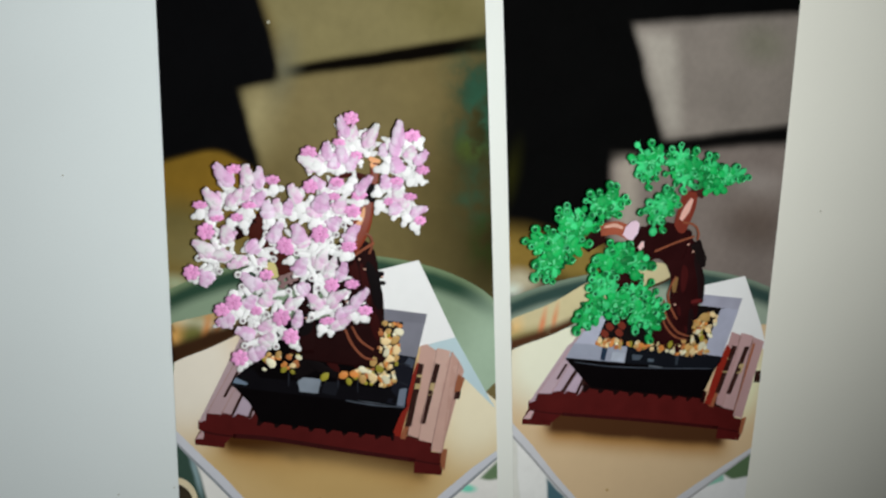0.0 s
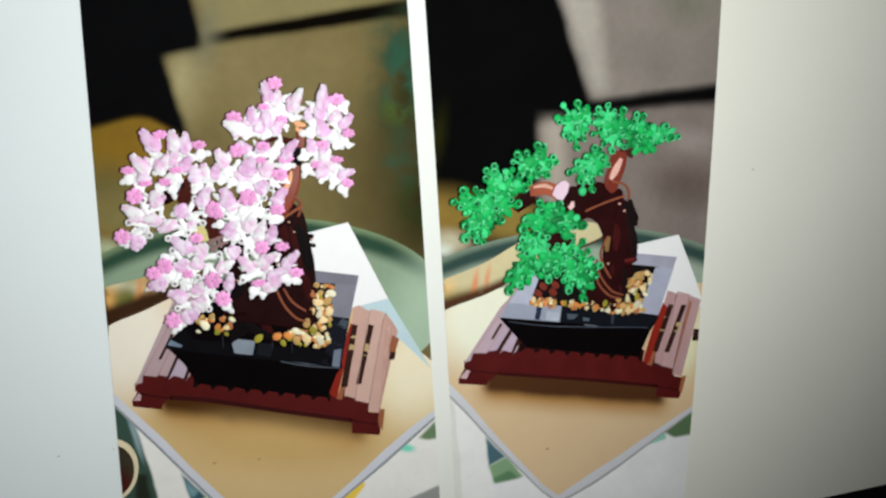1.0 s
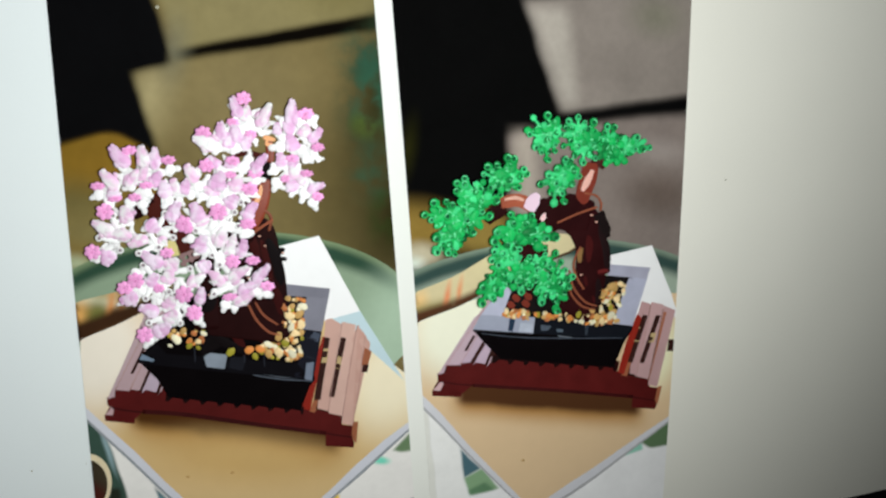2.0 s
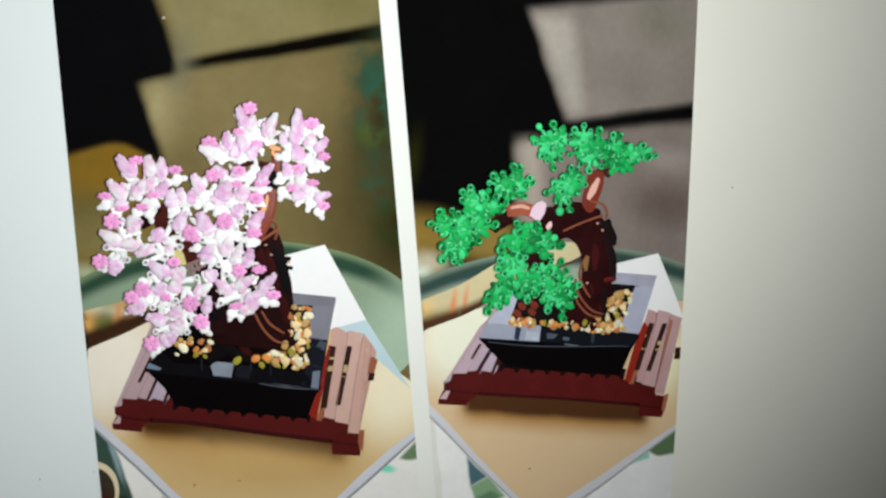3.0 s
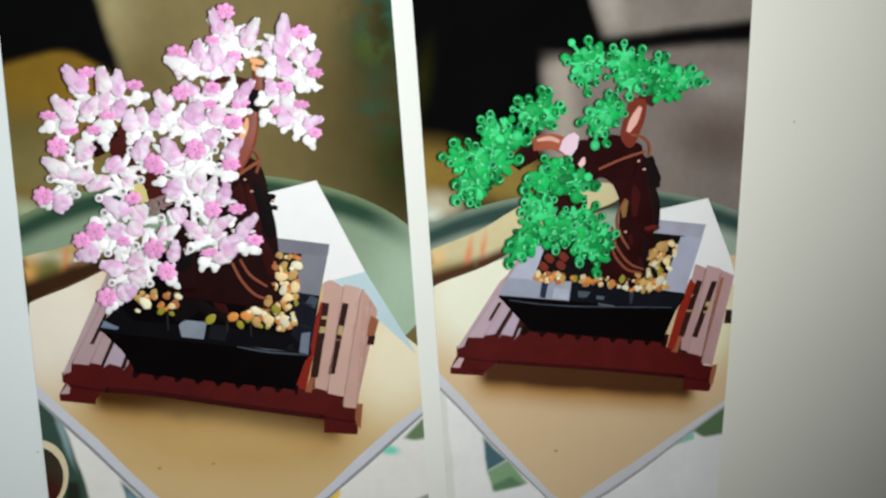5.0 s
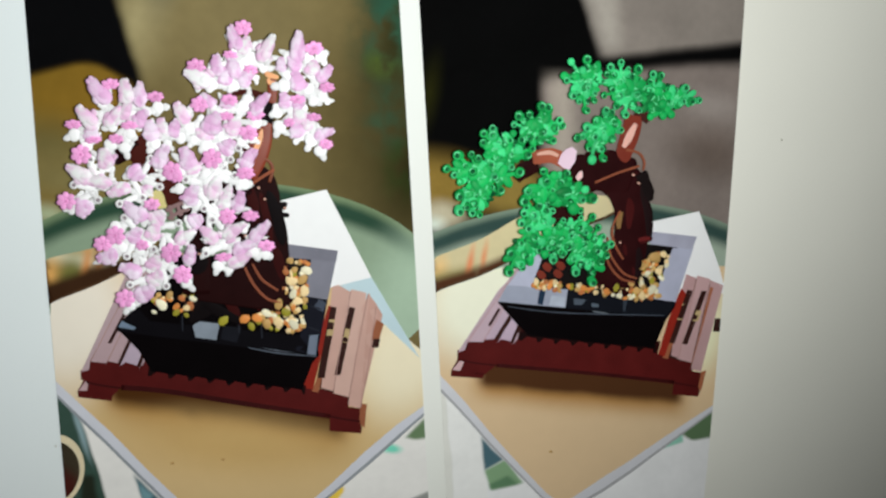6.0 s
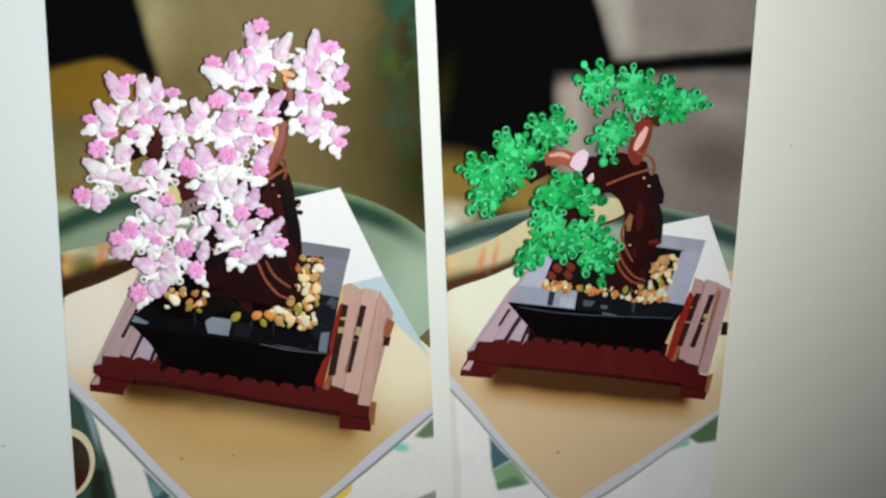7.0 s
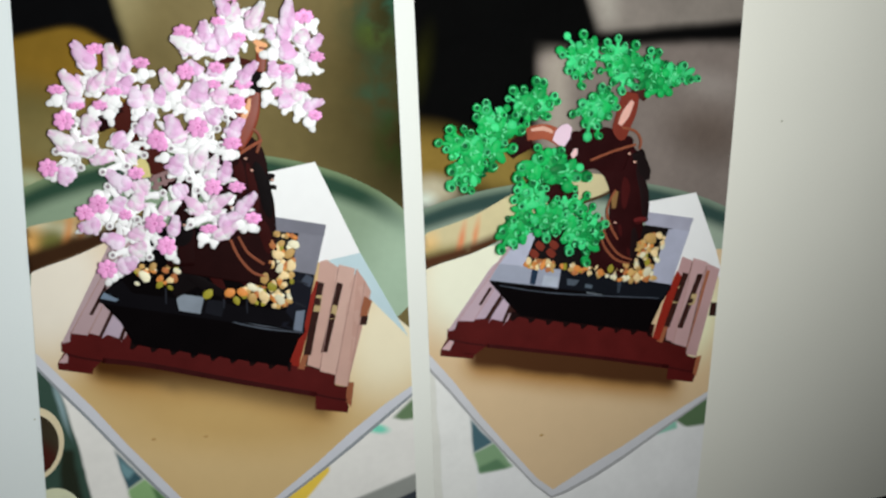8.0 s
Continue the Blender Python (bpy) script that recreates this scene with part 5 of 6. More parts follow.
def heading(x0, y0, x1, y1):
    """The turn that points a piece's head from the first place to the second."""
    return math.degrees(math.atan2(y1 - y0, x1 - x0)) - 90


def blossoms(heart, buds, flowers, tips, arms, seed):
    """One cluster: buds (tail, head, width), flowers (middle, radius, how far they are seen from the side), white tips and ringed arms."""
    rnd = random.Random(seed)
    for x, y, w in tips:
        scatter_piece("petal_tip", rnd.choice(TIPS), seat(x, y, 2.0 + rnd.random() * 0.9, heading(*heart, x, y) + rnd.uniform(-20, 20), w * 1.12), pink_tree)
    for x0, y0, x1, y1, w in buds:
        size = math.hypot(x1 - x0, y1 - y0) * 1.06
        mid, turn = ((x0 + x1) / 2, (y0 + y1) / 2), heading(x0, y0, x1, y1)
        scatter_piece("petal_tip", rnd.choice(TIPS), seat(x0 * 0.8 + x1 * 0.2, y0 * 0.8 + y1 * 0.2 - 0.6, 1.2, turn + rnd.uniform(100, 260), w * 0.95), pink_tree)
        scatter_piece("bud", rnd.choice(BUDS), seat(*mid, 3.2 + rnd.random() * 1.2, turn, size, w * 1.16 / size), pink_tree)
    for x0, y0, x1, y1 in arms:
        scatter_piece("sprig", sprig_arm(math.hypot(x1 - x0, y1 - y0)), seat(x1, y1, 3.6 + rnd.random() * 0.6, heading(x0, y0, x1, y1)), pink_tree)
    for x, y, r, tilt in flowers:
        m = seat(x, y, 5.4 + rnd.random() * 0.4, 100 + rnd.uniform(-8, 8), r * 0.99, tilt)
        scatter_piece("flower_middle", MIDDLE, m, scatter_piece("flower", rnd.choice(FLOWERS), m, pink_tree), "deep pink middle of the flower")


blossoms((-89.2, 89.4),
         [(-92.8, 93.8, -99.2, 99.9, 4.8), (-87.6, 94.6, -89.4, 101.6, 4.6), (-84.0, 94.2, -85.0, 101.5, 4.0), (-95.4, 85.8, -101.1, 91.5, 4.6), (-93.0, 86.9, -89.4, 93.3, 3.9), (-84.5, 88.4, -82.0, 93.6, 3.9), (-96.0, 82.0, -97.1, 86.5, 4.6), (-88.6, 89.7, -87.1, 95.7, 3.5)],
         [(-93.1, 99.4, 2.8, 0.6), (-80.1, 98.0, 2.6, 0.65), (-101.8, 86.0, 2.6, 0.55), (-86.1, 88.5, 2.8, 0.45), (-95.8, 82.4, 2.5, 0.45), (-89.5, 83.8, 2.3, 0.65)],
         [(-94.4, 93.7, 4.2), (-78.9, 95.0, 4.2), (-81.9, 93.3, 3.5), (-101.2, 82.9, 4.4), (-85.6, 85.8, 3.9), (-91.1, 87.2, 3.9), (-90.9, 81.7, 4.2), (-86.6, 81.6, 4.2), (-97.4, 80.1, 3.9), (-88.6, 92.7, 3.5), (-94.4, 90.0, 3.2), (-85.4, 91.6, 3.5)],
         [], 1)
blossoms((-77.0, 87.4),
         [(-79.0, 85.0, -81.4, 90.7, 4.8), (-76.0, 86.2, -77.7, 92.0, 4.4), (-74.2, 87.2, -73.0, 92.5, 3.9), (-69.9, 92.0, -74.0, 97.4, 4.6), (-77.2, 77.0, -75.2, 84.1, 4.6), (-90.7, 74.7, -92.6, 80.5, 4.9)],
         [(-98.6, 77.6, 3.0, 1.0), (-72.5, 76.9, 3.0, 1.0), (-70.8, 75.2, 2.1, 0.8)],
         [(-78.1, 83.7, 4.2), (-71.2, 87.0, 3.9), (-74.8, 84.7, 3.2), (-93.3, 78.1, 2.5), (-69.1, 90.1, 4.2), (-67.5, 87.0, 3.5), (-91.4, 80.1, 2.8)],
         [], 2)
blossoms((-58.0, 113.4),
         [(-58.1, 116.1, -61.9, 122.4, 3.9), (-56.9, 115.0, -56.4, 120.5, 4.2), (-51.6, 113.6, -48.9, 122.3, 4.4), (-64.8, 104.9, -72.9, 106.6, 5.1), (-63.0, 107.3, -64.7, 113.4, 3.9), (-57.8, 107.6, -60.4, 113.3, 4.4), (-60.8, 105.0, -60.9, 110.1, 4.2), (-56.1, 105.5, -53.2, 110.9, 3.9)],
         [(-58.0, 122.7, 2.8, 0.85), (-60.5, 114.1, 2.3, 0.6), (-69.9, 108.9, 3.0, 0.8), (-53.9, 110.8, 2.3, 0.65)],
         [(-53.3, 118.0, 3.5), (-54.1, 114.5, 4.6), (-55.6, 113.2, 4.6), (-50.3, 112.1, 3.5), (-59.3, 116.2, 3.2), (-64.4, 104.3, 4.2), (-68.0, 104.2, 3.9), (-58.1, 105.2, 4.2), (-65.2, 108.9, 3.2), (-52.0, 108.7, 2.5), (-62.6, 110.5, 3.2), (-56.5, 110.3, 3.5)],
         [], 3)
blossoms((-58.1, 95.0),
         [(-63.1, 98.1, -67.2, 101.1, 3.5), (-63.9, 89.7, -61.5, 96.3, 6.0), (-56.5, 90.3, -56.2, 96.2, 4.8), (-65.2, 87.7, -63.8, 92.5, 4.9), (-51.5, 97.4, -47.8, 104.7, 3.9), (-58.3, 84.4, -56.0, 89.0, 4.9), (-60.9, 94.7, -63.5, 98.3, 4.2), (-58.7, 98.2, -60.0, 102.1, 4.2)],
         [(-67.3, 98.0, 2.8, 0.9), (-58.8, 100.9, 2.6, 0.7), (-58.9, 95.9, 2.3, 0.6), (-50.5, 97.8, 3.0, 0.6), (-51.8, 92.0, 3.0, 0.8)],
         [(-66.1, 93.7, 3.2), (-68.4, 90.8, 3.9), (-63.3, 86.0, 4.9), (-59.3, 88.7, 4.2), (-54.4, 99.8, 4.2), (-53.2, 102.0, 3.5), (-50.3, 90.3, 3.5), (-57.1, 98.8, 3.5), (-49.6, 95.2, 3.9), (-53.4, 88.7, 3.5), (-60.7, 86.4, 3.9), (-55.3, 93.3, 3.2)],
         [(-57.0, 87.8, -54.1, 86.9)], 4)
blossoms((-37.9, 109.1),
         [(-40.5, 115.4, -41.5, 124.8, 4.8), (-44.5, 111.9, -45.7, 116.1, 3.0), (-35.8, 112.5, -35.4, 117.1, 4.9), (-33.5, 111.2, -30.0, 116.4, 3.9), (-38.2, 107.5, -41.1, 112.5, 4.9), (-41.4, 101.4, -43.5, 105.8, 4.2), (-35.9, 98.1, -38.8, 101.8, 4.6), (-35.7, 93.6, -38.9, 97.2, 4.8), (-33.7, 95.7, -36.0, 99.5, 3.9), (-31.7, 93.9, -26.2, 97.2, 3.5), (-39.5, 113.5, -43.2, 116.9, 4.2), (-39.3, 101.7, -36.8, 105.7, 3.5)],
         [(-36.2, 120.7, 3.0, 0.75), (-30.4, 109.8, 2.6, 0.65), (-38.7, 104.6, 2.5, 0.6), (-32.9, 100.1, 2.5, 0.55), (-40.2, 97.2, 1.8, 0.8), (-27.9, 92.5, 2.3, 0.75)],
         [(-33.6, 118.8, 4.2), (-37.2, 117.8, 3.5), (-31.2, 106.9, 4.2), (-29.4, 105.6, 2.8), (-43.4, 107.8, 4.9), (-43.5, 116.5, 3.5), (-35.8, 108.3, 4.2), (-33.7, 104.9, 3.9), (-42.8, 95.3, 4.9), (-44.2, 99.3, 3.9), (-32.5, 92.4, 4.2), (-29.2, 90.1, 4.6), (-30.5, 96.3, 3.2), (-38.6, 99.4, 3.5), (-36.8, 102.2, 3.9), (-42.6, 110.9, 3.9)],
         [], 5)
blossoms((-89.5, 71.2),
         [(-94.7, 70.3, -102.1, 73.5, 4.8), (-88.9, 70.4, -96.9, 70.0, 3.9), (-95.3, 64.4, -96.4, 59.1, 5.3), (-84.7, 75.8, -80.3, 73.4, 5.3), (-84.0, 70.7, -89.7, 67.0, 4.2), (-79.8, 68.5, -77.9, 71.7, 3.9)],
         [(-101.0, 63.3, 2.8, 1.0), (-76.8, 66.0, 2.5, 0.8)],
         [(-95.1, 74.0, 2.8), (-89.4, 69.8, 3.2), (-94.3, 67.3, 3.5), (-80.1, 73.1, 3.9), (-74.4, 75.2, 3.2), (-80.6, 67.3, 3.5), (-97.7, 61.3, 3.5), (-93.6, 72.2, 3.2), (-97.5, 65.1, 2.5)],
         [(-93.4, 68.1, -99.5, 68.3), (-94.3, 67.3, -92.2, 64.9), (-94.1, 71.1, -95.8, 76.6), (-80.6, 74.4, -79.0, 79.6), (-79.7, 72.8, -75.3, 71.6), (-81.3, 67.7, -86.0, 64.7), (-97.4, 64.1, -93.6, 66.7), (-82.9, 71.9, -79.7, 67.6)], 6)
blossoms((-73.8, 59.3),
         [(-77.8, 61.3, -84.8, 64.7, 4.8), (-76.5, 60.5, -72.9, 64.2, 5.3), (-75.9, 54.9, -74.5, 60.4, 4.8), (-84.7, 49.4, -90.2, 47.0, 4.9), (-68.6, 55.3, -63.1, 59.9, 4.0), (-63.7, 48.9, -63.7, 55.3, 3.9), (-74.5, 45.9, -73.1, 50.4, 4.9), (-77.1, 44.1, -83.6, 45.7, 4.8), (-74.3, 41.3, -71.2, 45.7, 4.9), (-77.6, 36.2, -72.9, 40.8, 5.3), (-81.3, 53.4, -79.4, 58.3, 4.2)],
         [(-86.0, 55.0, 3.0, 1.0), (-89.3, 52.0, 2.8, 0.9), (-78.0, 53.2, 2.1, 0.8), (-69.3, 52.0, 3.2, 1.0), (-65.0, 45.8, 3.0, 1.0), (-80.8, 36.1, 3.0, 1.0)],
         [(-63.4, 43.2, 4.2), (-79.0, 33.7, 3.9), (-86.2, 57.6, 4.2), (-81.5, 54.6, 5.3), (-78.4, 51.0, 3.5), (-83.6, 51.7, 4.2), (-70.6, 48.3, 3.2), (-67.9, 46.9, 3.5), (-75.3, 57.8, 3.9), (-86.7, 50.3, 3.9), (-77.0, 48.4, 2.5)],
         [(-80.2, 57.4, -84.1, 60.7), (-72.9, 59.6, -68.4, 61.4), (-77.8, 54.3, -74.5, 52.3), (-80.4, 53.9, -81.9, 49.1), (-75.2, 43.0, -79.9, 40.5), (-71.1, 46.8, -69.3, 41.5), (-71.8, 56.9, -72.4, 51.6), (-71.5, 57.0, -68.4, 53.9)], 7)
blossoms((-61.2, 74.5),
         [(-66.8, 78.1, -70.4, 84.4, 5.3), (-65.4, 77.3, -67.7, 81.4, 4.9), (-51.9, 80.6, -49.2, 87.4, 4.4), (-60.6, 70.3, -58.6, 77.4, 4.9), (-66.3, 67.3, -65.2, 73.5, 4.9), (-55.3, 71.5, -54.9, 75.5, 3.0), (-52.0, 67.5, -51.2, 74.0, 4.2), (-56.1, 67.5, -55.2, 73.0, 4.2), (-60.6, 74.9, -59.2, 79.0, 2.8)],
         [(-61.4, 82.5, 3.2, 1.0), (-50.9, 79.7, 3.0, 0.7), (-54.3, 65.7, 2.8, 0.95), (-47.4, 66.9, 2.8, 0.65)],
         [(-69.8, 77.4, 3.9), (-69.5, 71.9, 3.9), (-56.2, 77.1, 3.2), (-50.9, 76.3, 4.6), (-62.2, 77.5, 4.6), (-63.3, 67.8, 3.9), (-59.7, 80.0, 3.2), (-57.8, 67.6, 3.5), (-65.5, 73.8, 3.2), (-62.3, 72.5, 3.2)],
         [(-64.0, 74.7, -68.1, 74.9), (-62.3, 75.0, -55.9, 83.1), (-60.7, 79.8, -54.0, 78.5), (-58.9, 74.8, -57.4, 80.4), (-61.5, 69.5, -58.6, 63.9), (-61.5, 69.2, -64.3, 72.2)], 8)
blossoms((-52.9, 58.0),
         [(-65.1, 61.5, -61.6, 64.2, 5.1), (-56.2, 57.2, -61.6, 61.0, 4.2), (-54.6, 58.8, -48.7, 64.4, 4.2), (-46.1, 59.0, -41.6, 65.9, 4.2), (-51.0, 54.4, -44.4, 59.3, 3.9), (-51.7, 50.3, -45.5, 55.2, 4.2)],
         [(-41.1, 58.3, 2.8, 0.7), (-53.5, 52.9, 3.0, 0.5)],
         [(-41.0, 55.5, 4.2), (-54.8, 49.7, 4.2), (-51.3, 48.9, 3.2), (-58.8, 53.9, 3.5), (-44.7, 55.5, 3.9), (-54.4, 56.4, 3.9), (-48.7, 62.3, 3.2), (-50.0, 57.4, 3.5), (-58.5, 65.4, 3.9)],
         [(-59.6, 65.9, -59.2, 60.8), (-57.9, 66.2, -61.5, 67.0), (-57.4, 64.5, -56.0, 67.2), (-55.9, 59.4, -52.2, 62.1), (-54.7, 56.0, -59.1, 53.2)], 9)

# ---- green leaves ----
# One green in plain, lit, shaded and glint tones, so colour carries the shading.
leaf_green = ink("green_plastic", (18, 130, 64), 0.8, 0.12, 0.45, 0.1, 0.4, each=0.22, isle=0.38)
lit_green = ink("lit_green_plastic", (46, 158, 96), 0.8, 0.12, 0.45, 0.1, 0.4, each=0.16, isle=0.32)
shade_green = ink("shade_green_plastic", (8, 74, 38), 0.8, 0.2, 0.4, 0.1, 0.4, each=0.25, isle=0.25)
glint_green = ink("glint_green_plastic", (84, 184, 126), 0.85, 0.15)
hole_shade_green = ink("hole_shade_green", (8, 74, 40), 0.86, 0.2)


def leaf(rnd, mat):
    """A leaf spray: a hollow knob at its tip, a stalk and broad lobes with blunt ends."""
    bm = bmesh.new()
    shape = rnd.random()
    if shape < 0.93:
        cup(bm, 0, 0, 1.5, 0.9, (rnd.uniform(-0.6, 0.3), rnd.uniform(-0.2, 0.6)))
        lump(bm, 0.2, -0.4, 0.4, 1.45, 1.4, 0.8)
    else:
        lump(bm, 0, 0, 0.9, 1.5, 1.6, 1.2)
    rod(bm, 0, -1.0, 0, -6.4, 1.5, 0.5)
    for side in (-1, 1):
        if rnd.random() < 0.8:
            lump(bm, side * rnd.uniform(1.3, 1.9), rnd.uniform(-5.2, -3.6), 0.75, 2.3, 1.35, 0.7, side * rnd.uniform(15, 55))
        lump(bm, side * rnd.uniform(0.9, 1.4), rnd.uniform(-6.8, -5.4), 0.45, 1.9, 1.2, 0.6, side * rnd.uniform(-50, -10))
    if rnd.random() < 0.12:
        side = rnd.choice((-1, 1))
        rod(bm, 0, -4.4, side * 2.6, -2.6, 1.0, 0.6)
        cup(bm, side * 2.9, -2.4, 1.1, 0.9)
    old = set(bm.faces)
    # Thin pale lumps paint highlights on the lobes.
    for _ in range(rnd.choice((1, 2, 2))):
        lump(bm, rnd.uniform(-1.8, 1.8), rnd.uniform(-6.0, -3.2), rnd.uniform(1.05, 1.3), rnd.uniform(0.7, 1.4), rnd.uniform(0.3, 0.5), 0.18, rnd.uniform(-80, 80), 1)
    for f in set(bm.faces) - old:
        f.material_index = 2
    for v in bm.verts:
        v.co.z *= 1.8
    me = mesh_of("leaf", bm, mat, hole_shade_green)
    me.materials[2] = glint_green
    return me


LEAVES = [leaf(rnd, m) for m in (leaf_green, leaf_green, lit_green) * 5]
SHADED = [leaf(rnd, shade_green) for _ in range(4)]


def foliage(tips, heart, seed):
    """One spray of leaves: the middles and radii of its knobs, whose stalks run to the spray's heart."""
    rnd = random.Random(seed)
    for k, (x, y, r) in enumerate(tips):
        away = heading(*heart, x, y)
        size = r / 1.6
        if k % 5:
            scatter_piece("leaf", rnd.choice(SHADED), seat(x * 0.68 + heart[0] * 0.32, y * 0.68 + heart[1] * 0.32, 2.0 + rnd.random() * 0.3, away + rnd.uniform(-35, 35), size * 0.85), green_tree)
        scatter_piece("leaf", rnd.choice(LEAVES), seat(x, y, 3.0 + rnd.random() * 2.4, away + rnd.uniform(-18, 18), size), green_tree)


foliage([(47.3, 132.2, 1.4), (52.5, 133.9, 1.8), (45.9, 127.3, 1.6), (49.7, 127.8, 1.6), (49.9, 121.8, 1.6), (52.7, 120.3, 1.2), (55.8, 117.6, 1.4), (58.1, 121.3, 1.2), (55.6, 131.9, 1.2), (57.2, 128.3, 1.4), (51.8, 130.2, 1.4), (47.0, 126.0, 1.4), (54.9, 125.6, 1.4), (59.6, 128.0, 1.2), (57.4, 123.8, 1.2)], (55.2, 126.4), 21)
foliage([(61.6, 133.2, 1.6), (63.4, 130.7, 1.4), (64.8, 135.0, 1.4), (66.2, 129.2, 1.6), (63.5, 126.4, 1.4), (60.8, 130.8, 1.4), (71.3, 134.3, 1.9), (70.2, 128.4, 1.6), (72.7, 130.8, 1.4), (71.4, 122.4, 1.6), (70.1, 118.7, 1.6), (68.2, 131.8, 1.4), (72.7, 126.0, 1.6), (66.7, 124.4, 1.6), (74.3, 128.2, 1.4), (61.1, 123.7, 1.2), (66.4, 120.9, 1.4), (74.4, 125.0, 1.4), (74.5, 121.2, 1.4)], (69.2, 125.9), 22)
foliage([(77.4, 133.6, 1.6), (80.2, 133.7, 1.6), (76.9, 131.2, 1.4), (80.2, 128.4, 1.8), (84.3, 127.6, 1.6), (87.1, 129.6, 1.4), (89.9, 130.9, 1.8), (93.4, 127.3, 1.6), (96.5, 128.2, 1.4), (89.2, 125.4, 1.6), (80.2, 122.6, 1.4), (84.1, 120.8, 1.6), (87.0, 121.7, 1.6), (79.6, 119.6, 1.4), (82.8, 124.6, 1.8), (76.2, 124.8, 1.4), (76.5, 128.1, 1.6)], (81.1, 124.7), 23)
foliage([(62.7, 118.5, 1.6), (60.3, 115.0, 1.8), (56.9, 112.4, 1.6), (54.5, 108.1, 1.6), (59.2, 105.9, 1.4), (61.1, 102.0, 1.8), (63.3, 106.2, 1.6), (66.8, 109.9, 1.6), (63.6, 112.4, 1.4), (66.7, 114.8, 1.4), (69.2, 113.3, 1.4), (60.5, 109.5, 1.6), (56.4, 109.2, 1.4), (65.1, 103.0, 1.4), (64.9, 118.3, 1.4)], (64.3, 113.6), 24)
foliage([(39.7, 116.3, 1.9), (42.4, 115.8, 1.9), (32.8, 112.0, 1.8), (36.3, 113.2, 1.4), (31.6, 109.0, 1.2), (35.0, 110.0, 1.4), (42.5, 112.6, 1.4), (47.0, 112.5, 1.6), (48.5, 111.3, 1.4), (45.5, 110.0, 1.9), (38.0, 108.9, 1.6), (41.8, 108.2, 1.6), (41.5, 105.0, 1.6), (46.0, 105.9, 1.6), (37.7, 105.6, 1.6), (39.5, 111.5, 1.4)], (39.9, 107.9), 25)
foliage([(24.7, 106.0, 1.6), (21.9, 104.2, 1.6), (25.3, 103.9, 1.9), (29.7, 104.8, 1.4), (32.0, 105.9, 1.4), (22.5, 101.1, 1.6), (29.9, 102.0, 1.6), (24.7, 98.4, 1.4), (34.6, 101.0, 1.9), (35.4, 104.1, 1.8), (38.2, 99.5, 1.6), (27.6, 101.6, 1.4), (32.1, 98.7, 1.4), (27.6, 97.5, 1.6), (39.4, 102.2, 1.4)], (30.0, 99.6), 26)
foliage([(14.8, 95.9, 1.9), (19.1, 96.7, 1.4), (21.5, 95.8, 1.6), (11.7, 91.0, 1.6), (26.3, 94.1, 1.6), (33.1, 94.9, 1.4), (36.5, 93.9, 1.9), (33.5, 90.0, 1.2), (20.3, 86.6, 1.2), (20.7, 91.5, 1.8), (23.9, 90.2, 1.6), (14.7, 89.4, 1.4), (17.2, 87.6, 1.4), (27.7, 91.2, 1.6), (30.5, 92.2, 1.4), (17.9, 92.9, 1.6), (22.4, 88.1, 1.4)], (24.2, 91.2), 27)
foliage([(17.5, 83.4, 1.9), (26.1, 84.3, 1.4), (31.2, 86.5, 1.8), (18.3, 78.2, 1.8), (23.0, 78.2, 1.6), (22.9, 81.4, 1.6), (25.6, 78.0, 1.4), (28.0, 87.5, 1.4), (23.1, 84.4, 1.4), (21.0, 80.0, 1.4)], (25.3, 85.7), 28)
foliage([(40.7, 88.2, 1.9), (40.0, 84.6, 2.1), (44.7, 89.7, 1.4), (46.7, 92.0, 1.6), (44.9, 95.5, 1.6), (48.8, 94.6, 1.8), (53.0, 96.1, 1.6), (51.8, 92.8, 1.8), (57.9, 92.6, 1.4), (60.8, 91.7, 1.6), (63.9, 89.3, 2.1), (60.1, 88.3, 1.6), (55.9, 86.5, 1.6), (57.7, 84.8, 2.3), (49.7, 87.5, 1.8), (44.9, 85.9, 1.6), (53.4, 89.2, 1.6), (56.3, 90.6, 1.4), (52.1, 85.9, 1.6), (48.7, 85.4, 1.4), (60.5, 84.5, 1.4), (43.0, 87.2, 1.4)], (52.3, 90.0), 29)
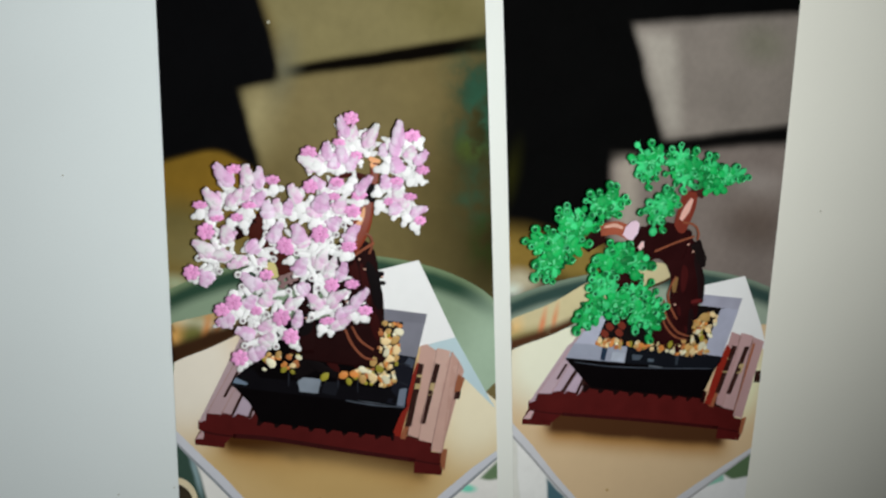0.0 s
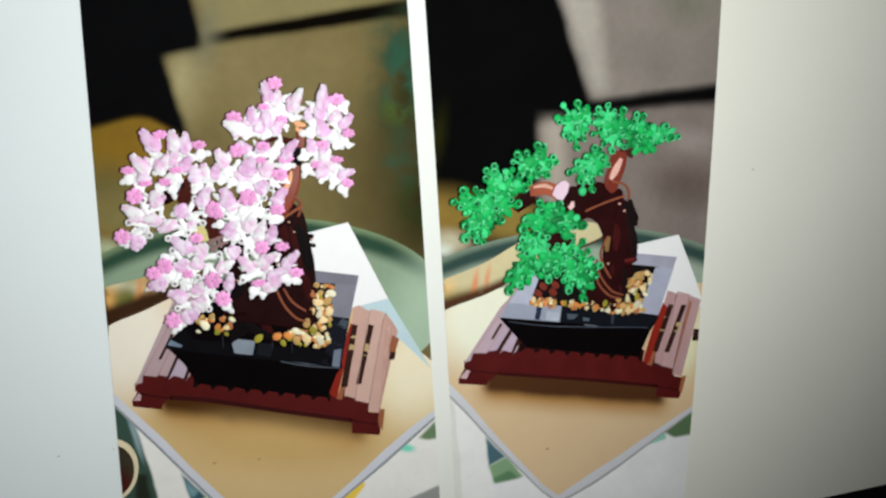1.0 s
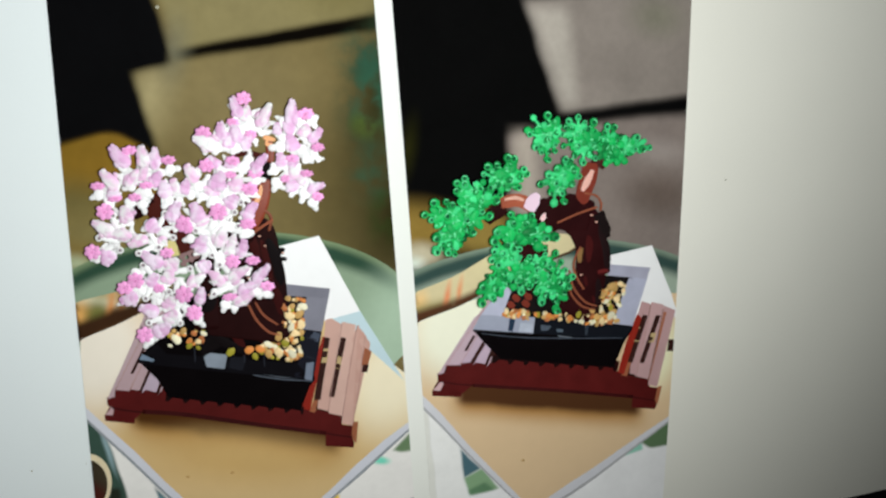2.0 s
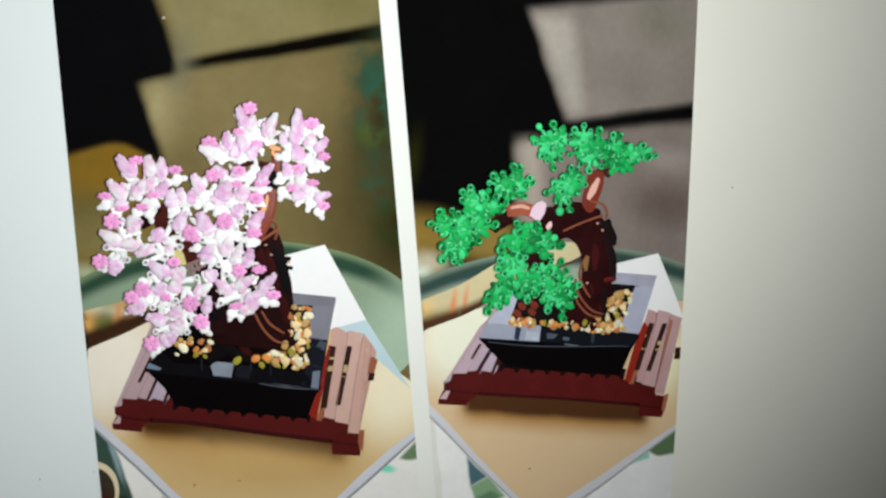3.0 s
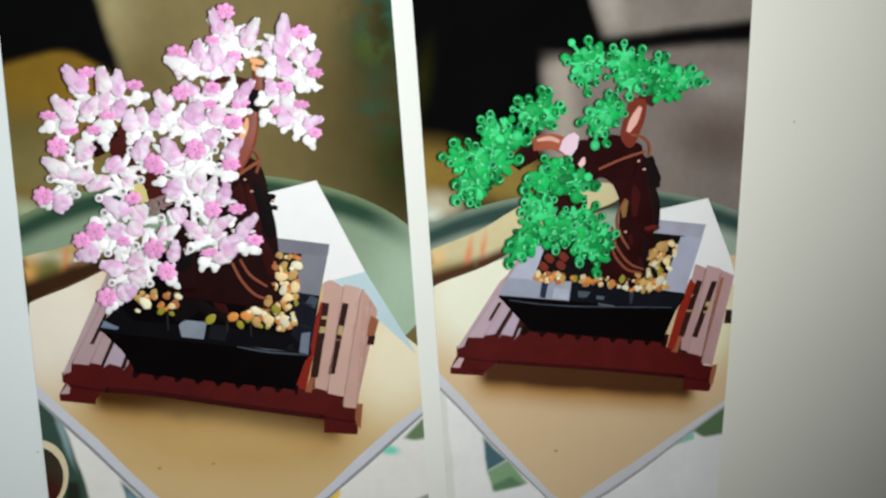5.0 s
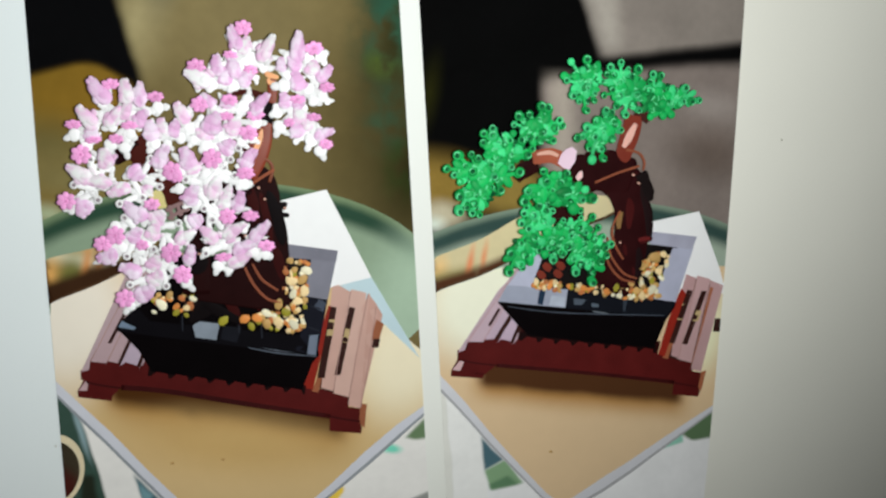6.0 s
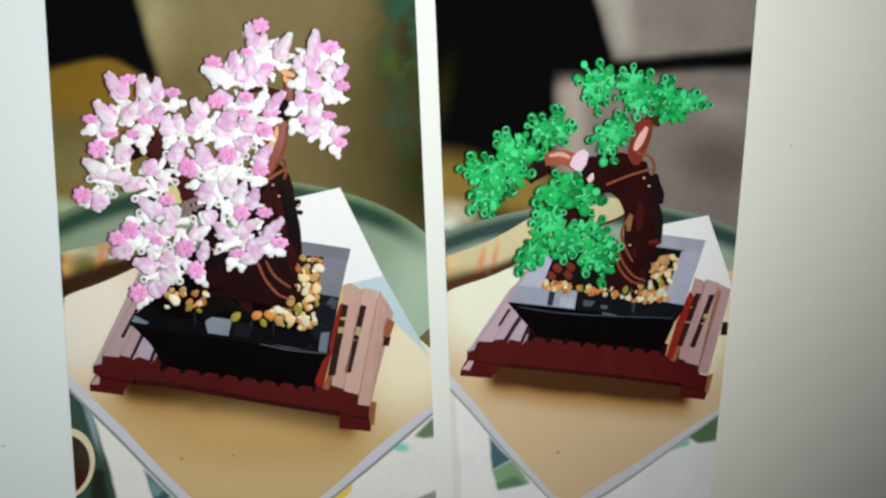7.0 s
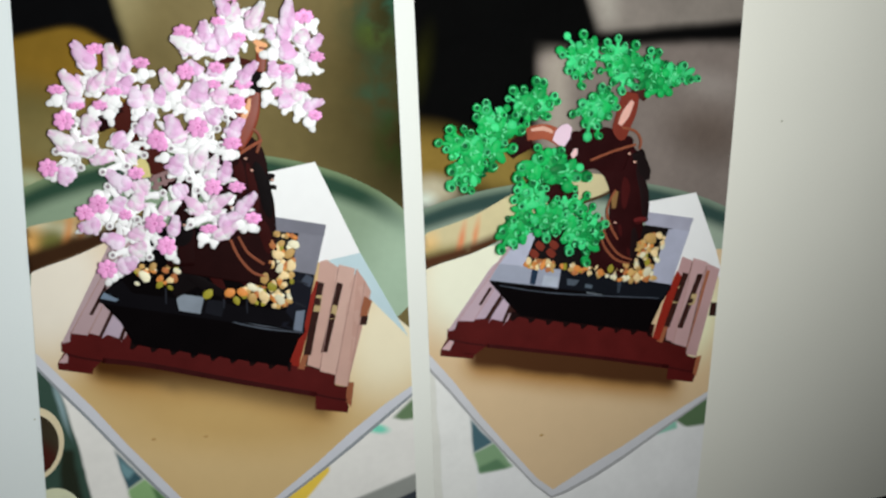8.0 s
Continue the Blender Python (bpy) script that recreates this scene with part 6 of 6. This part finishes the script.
foliage([(44.0, 80.4, 1.8), (48.6, 82.9, 1.4), (40.5, 77.6, 1.6), (43.3, 75.9, 1.6), (44.9, 77.9, 1.4), (41.5, 70.8, 1.4), (45.5, 73.3, 1.6), (48.0, 79.1, 1.6), (40.8, 81.1, 1.6), (45.3, 83.7, 1.6), (50.6, 83.0, 1.4), (41.4, 83.1, 1.4)], (46.3, 79.4), 30)
foliage([(50.2, 75.6, 1.8), (54.4, 78.1, 1.6), (61.1, 78.1, 2.1), (52.8, 72.8, 1.9), (48.4, 69.1, 1.6), (50.9, 68.1, 1.6), (54.3, 67.0, 1.8), (56.9, 69.3, 1.6), (61.9, 74.5, 1.6), (58.5, 75.4, 1.4), (58.4, 71.5, 1.6), (48.8, 72.1, 1.6), (61.5, 81.9, 1.2), (65.5, 83.1, 1.6), (55.2, 80.2, 1.2), (64.0, 77.6, 1.4), (62.8, 80.0, 1.4)], (54.8, 73.8), 31)
foliage([(38.6, 67.3, 1.9), (43.5, 67.2, 1.9), (42.4, 63.8, 1.8), (39.4, 60.6, 1.9), (46.0, 65.8, 1.6), (45.9, 69.5, 1.4), (44.0, 62.6, 1.4)], (44.1, 68.4), 32)
foliage([(68.6, 79.8, 1.4), (70.7, 77.0, 1.2), (68.9, 72.0, 2.1), (72.0, 73.4, 1.6), (73.9, 74.6, 1.6), (71.4, 68.1, 1.6), (73.1, 70.4, 1.6), (63.4, 63.9, 1.9), (70.1, 61.0, 1.8), (60.3, 67.2, 1.1), (65.0, 70.2, 1.6), (60.3, 72.3, 1.4), (67.6, 75.7, 1.6), (66.6, 67.7, 1.4), (64.3, 73.3, 1.4)], (67.3, 71.7), 33)


# ---- dust on the screen ----
bm = bmesh.new()
lump(bm, 0, 0, 0.1, 0.7, 0.6, 0.2)
SPECK = mesh_of("dust_speck", bm, ink("grey_dust", (150, 148, 132), 1.0, 0.2, 0.9, 0.0, 1.0))
for (x, y), r in (((-89.6, 147.9), 0.9), ((-113.1, -17.9), 0.5), ((133.4, 120.4), 0.6), ((-95.2, -13.7), 0.4), ((-144.6, 88.2), 0.4)):
    ob = new("dust_speck", SPECK)
    ob.matrix_basis = seat(x, y, 0.12, 20, r)
    tagged(ob, "small grey speck of dust on the screen", "dust", "dust specks")
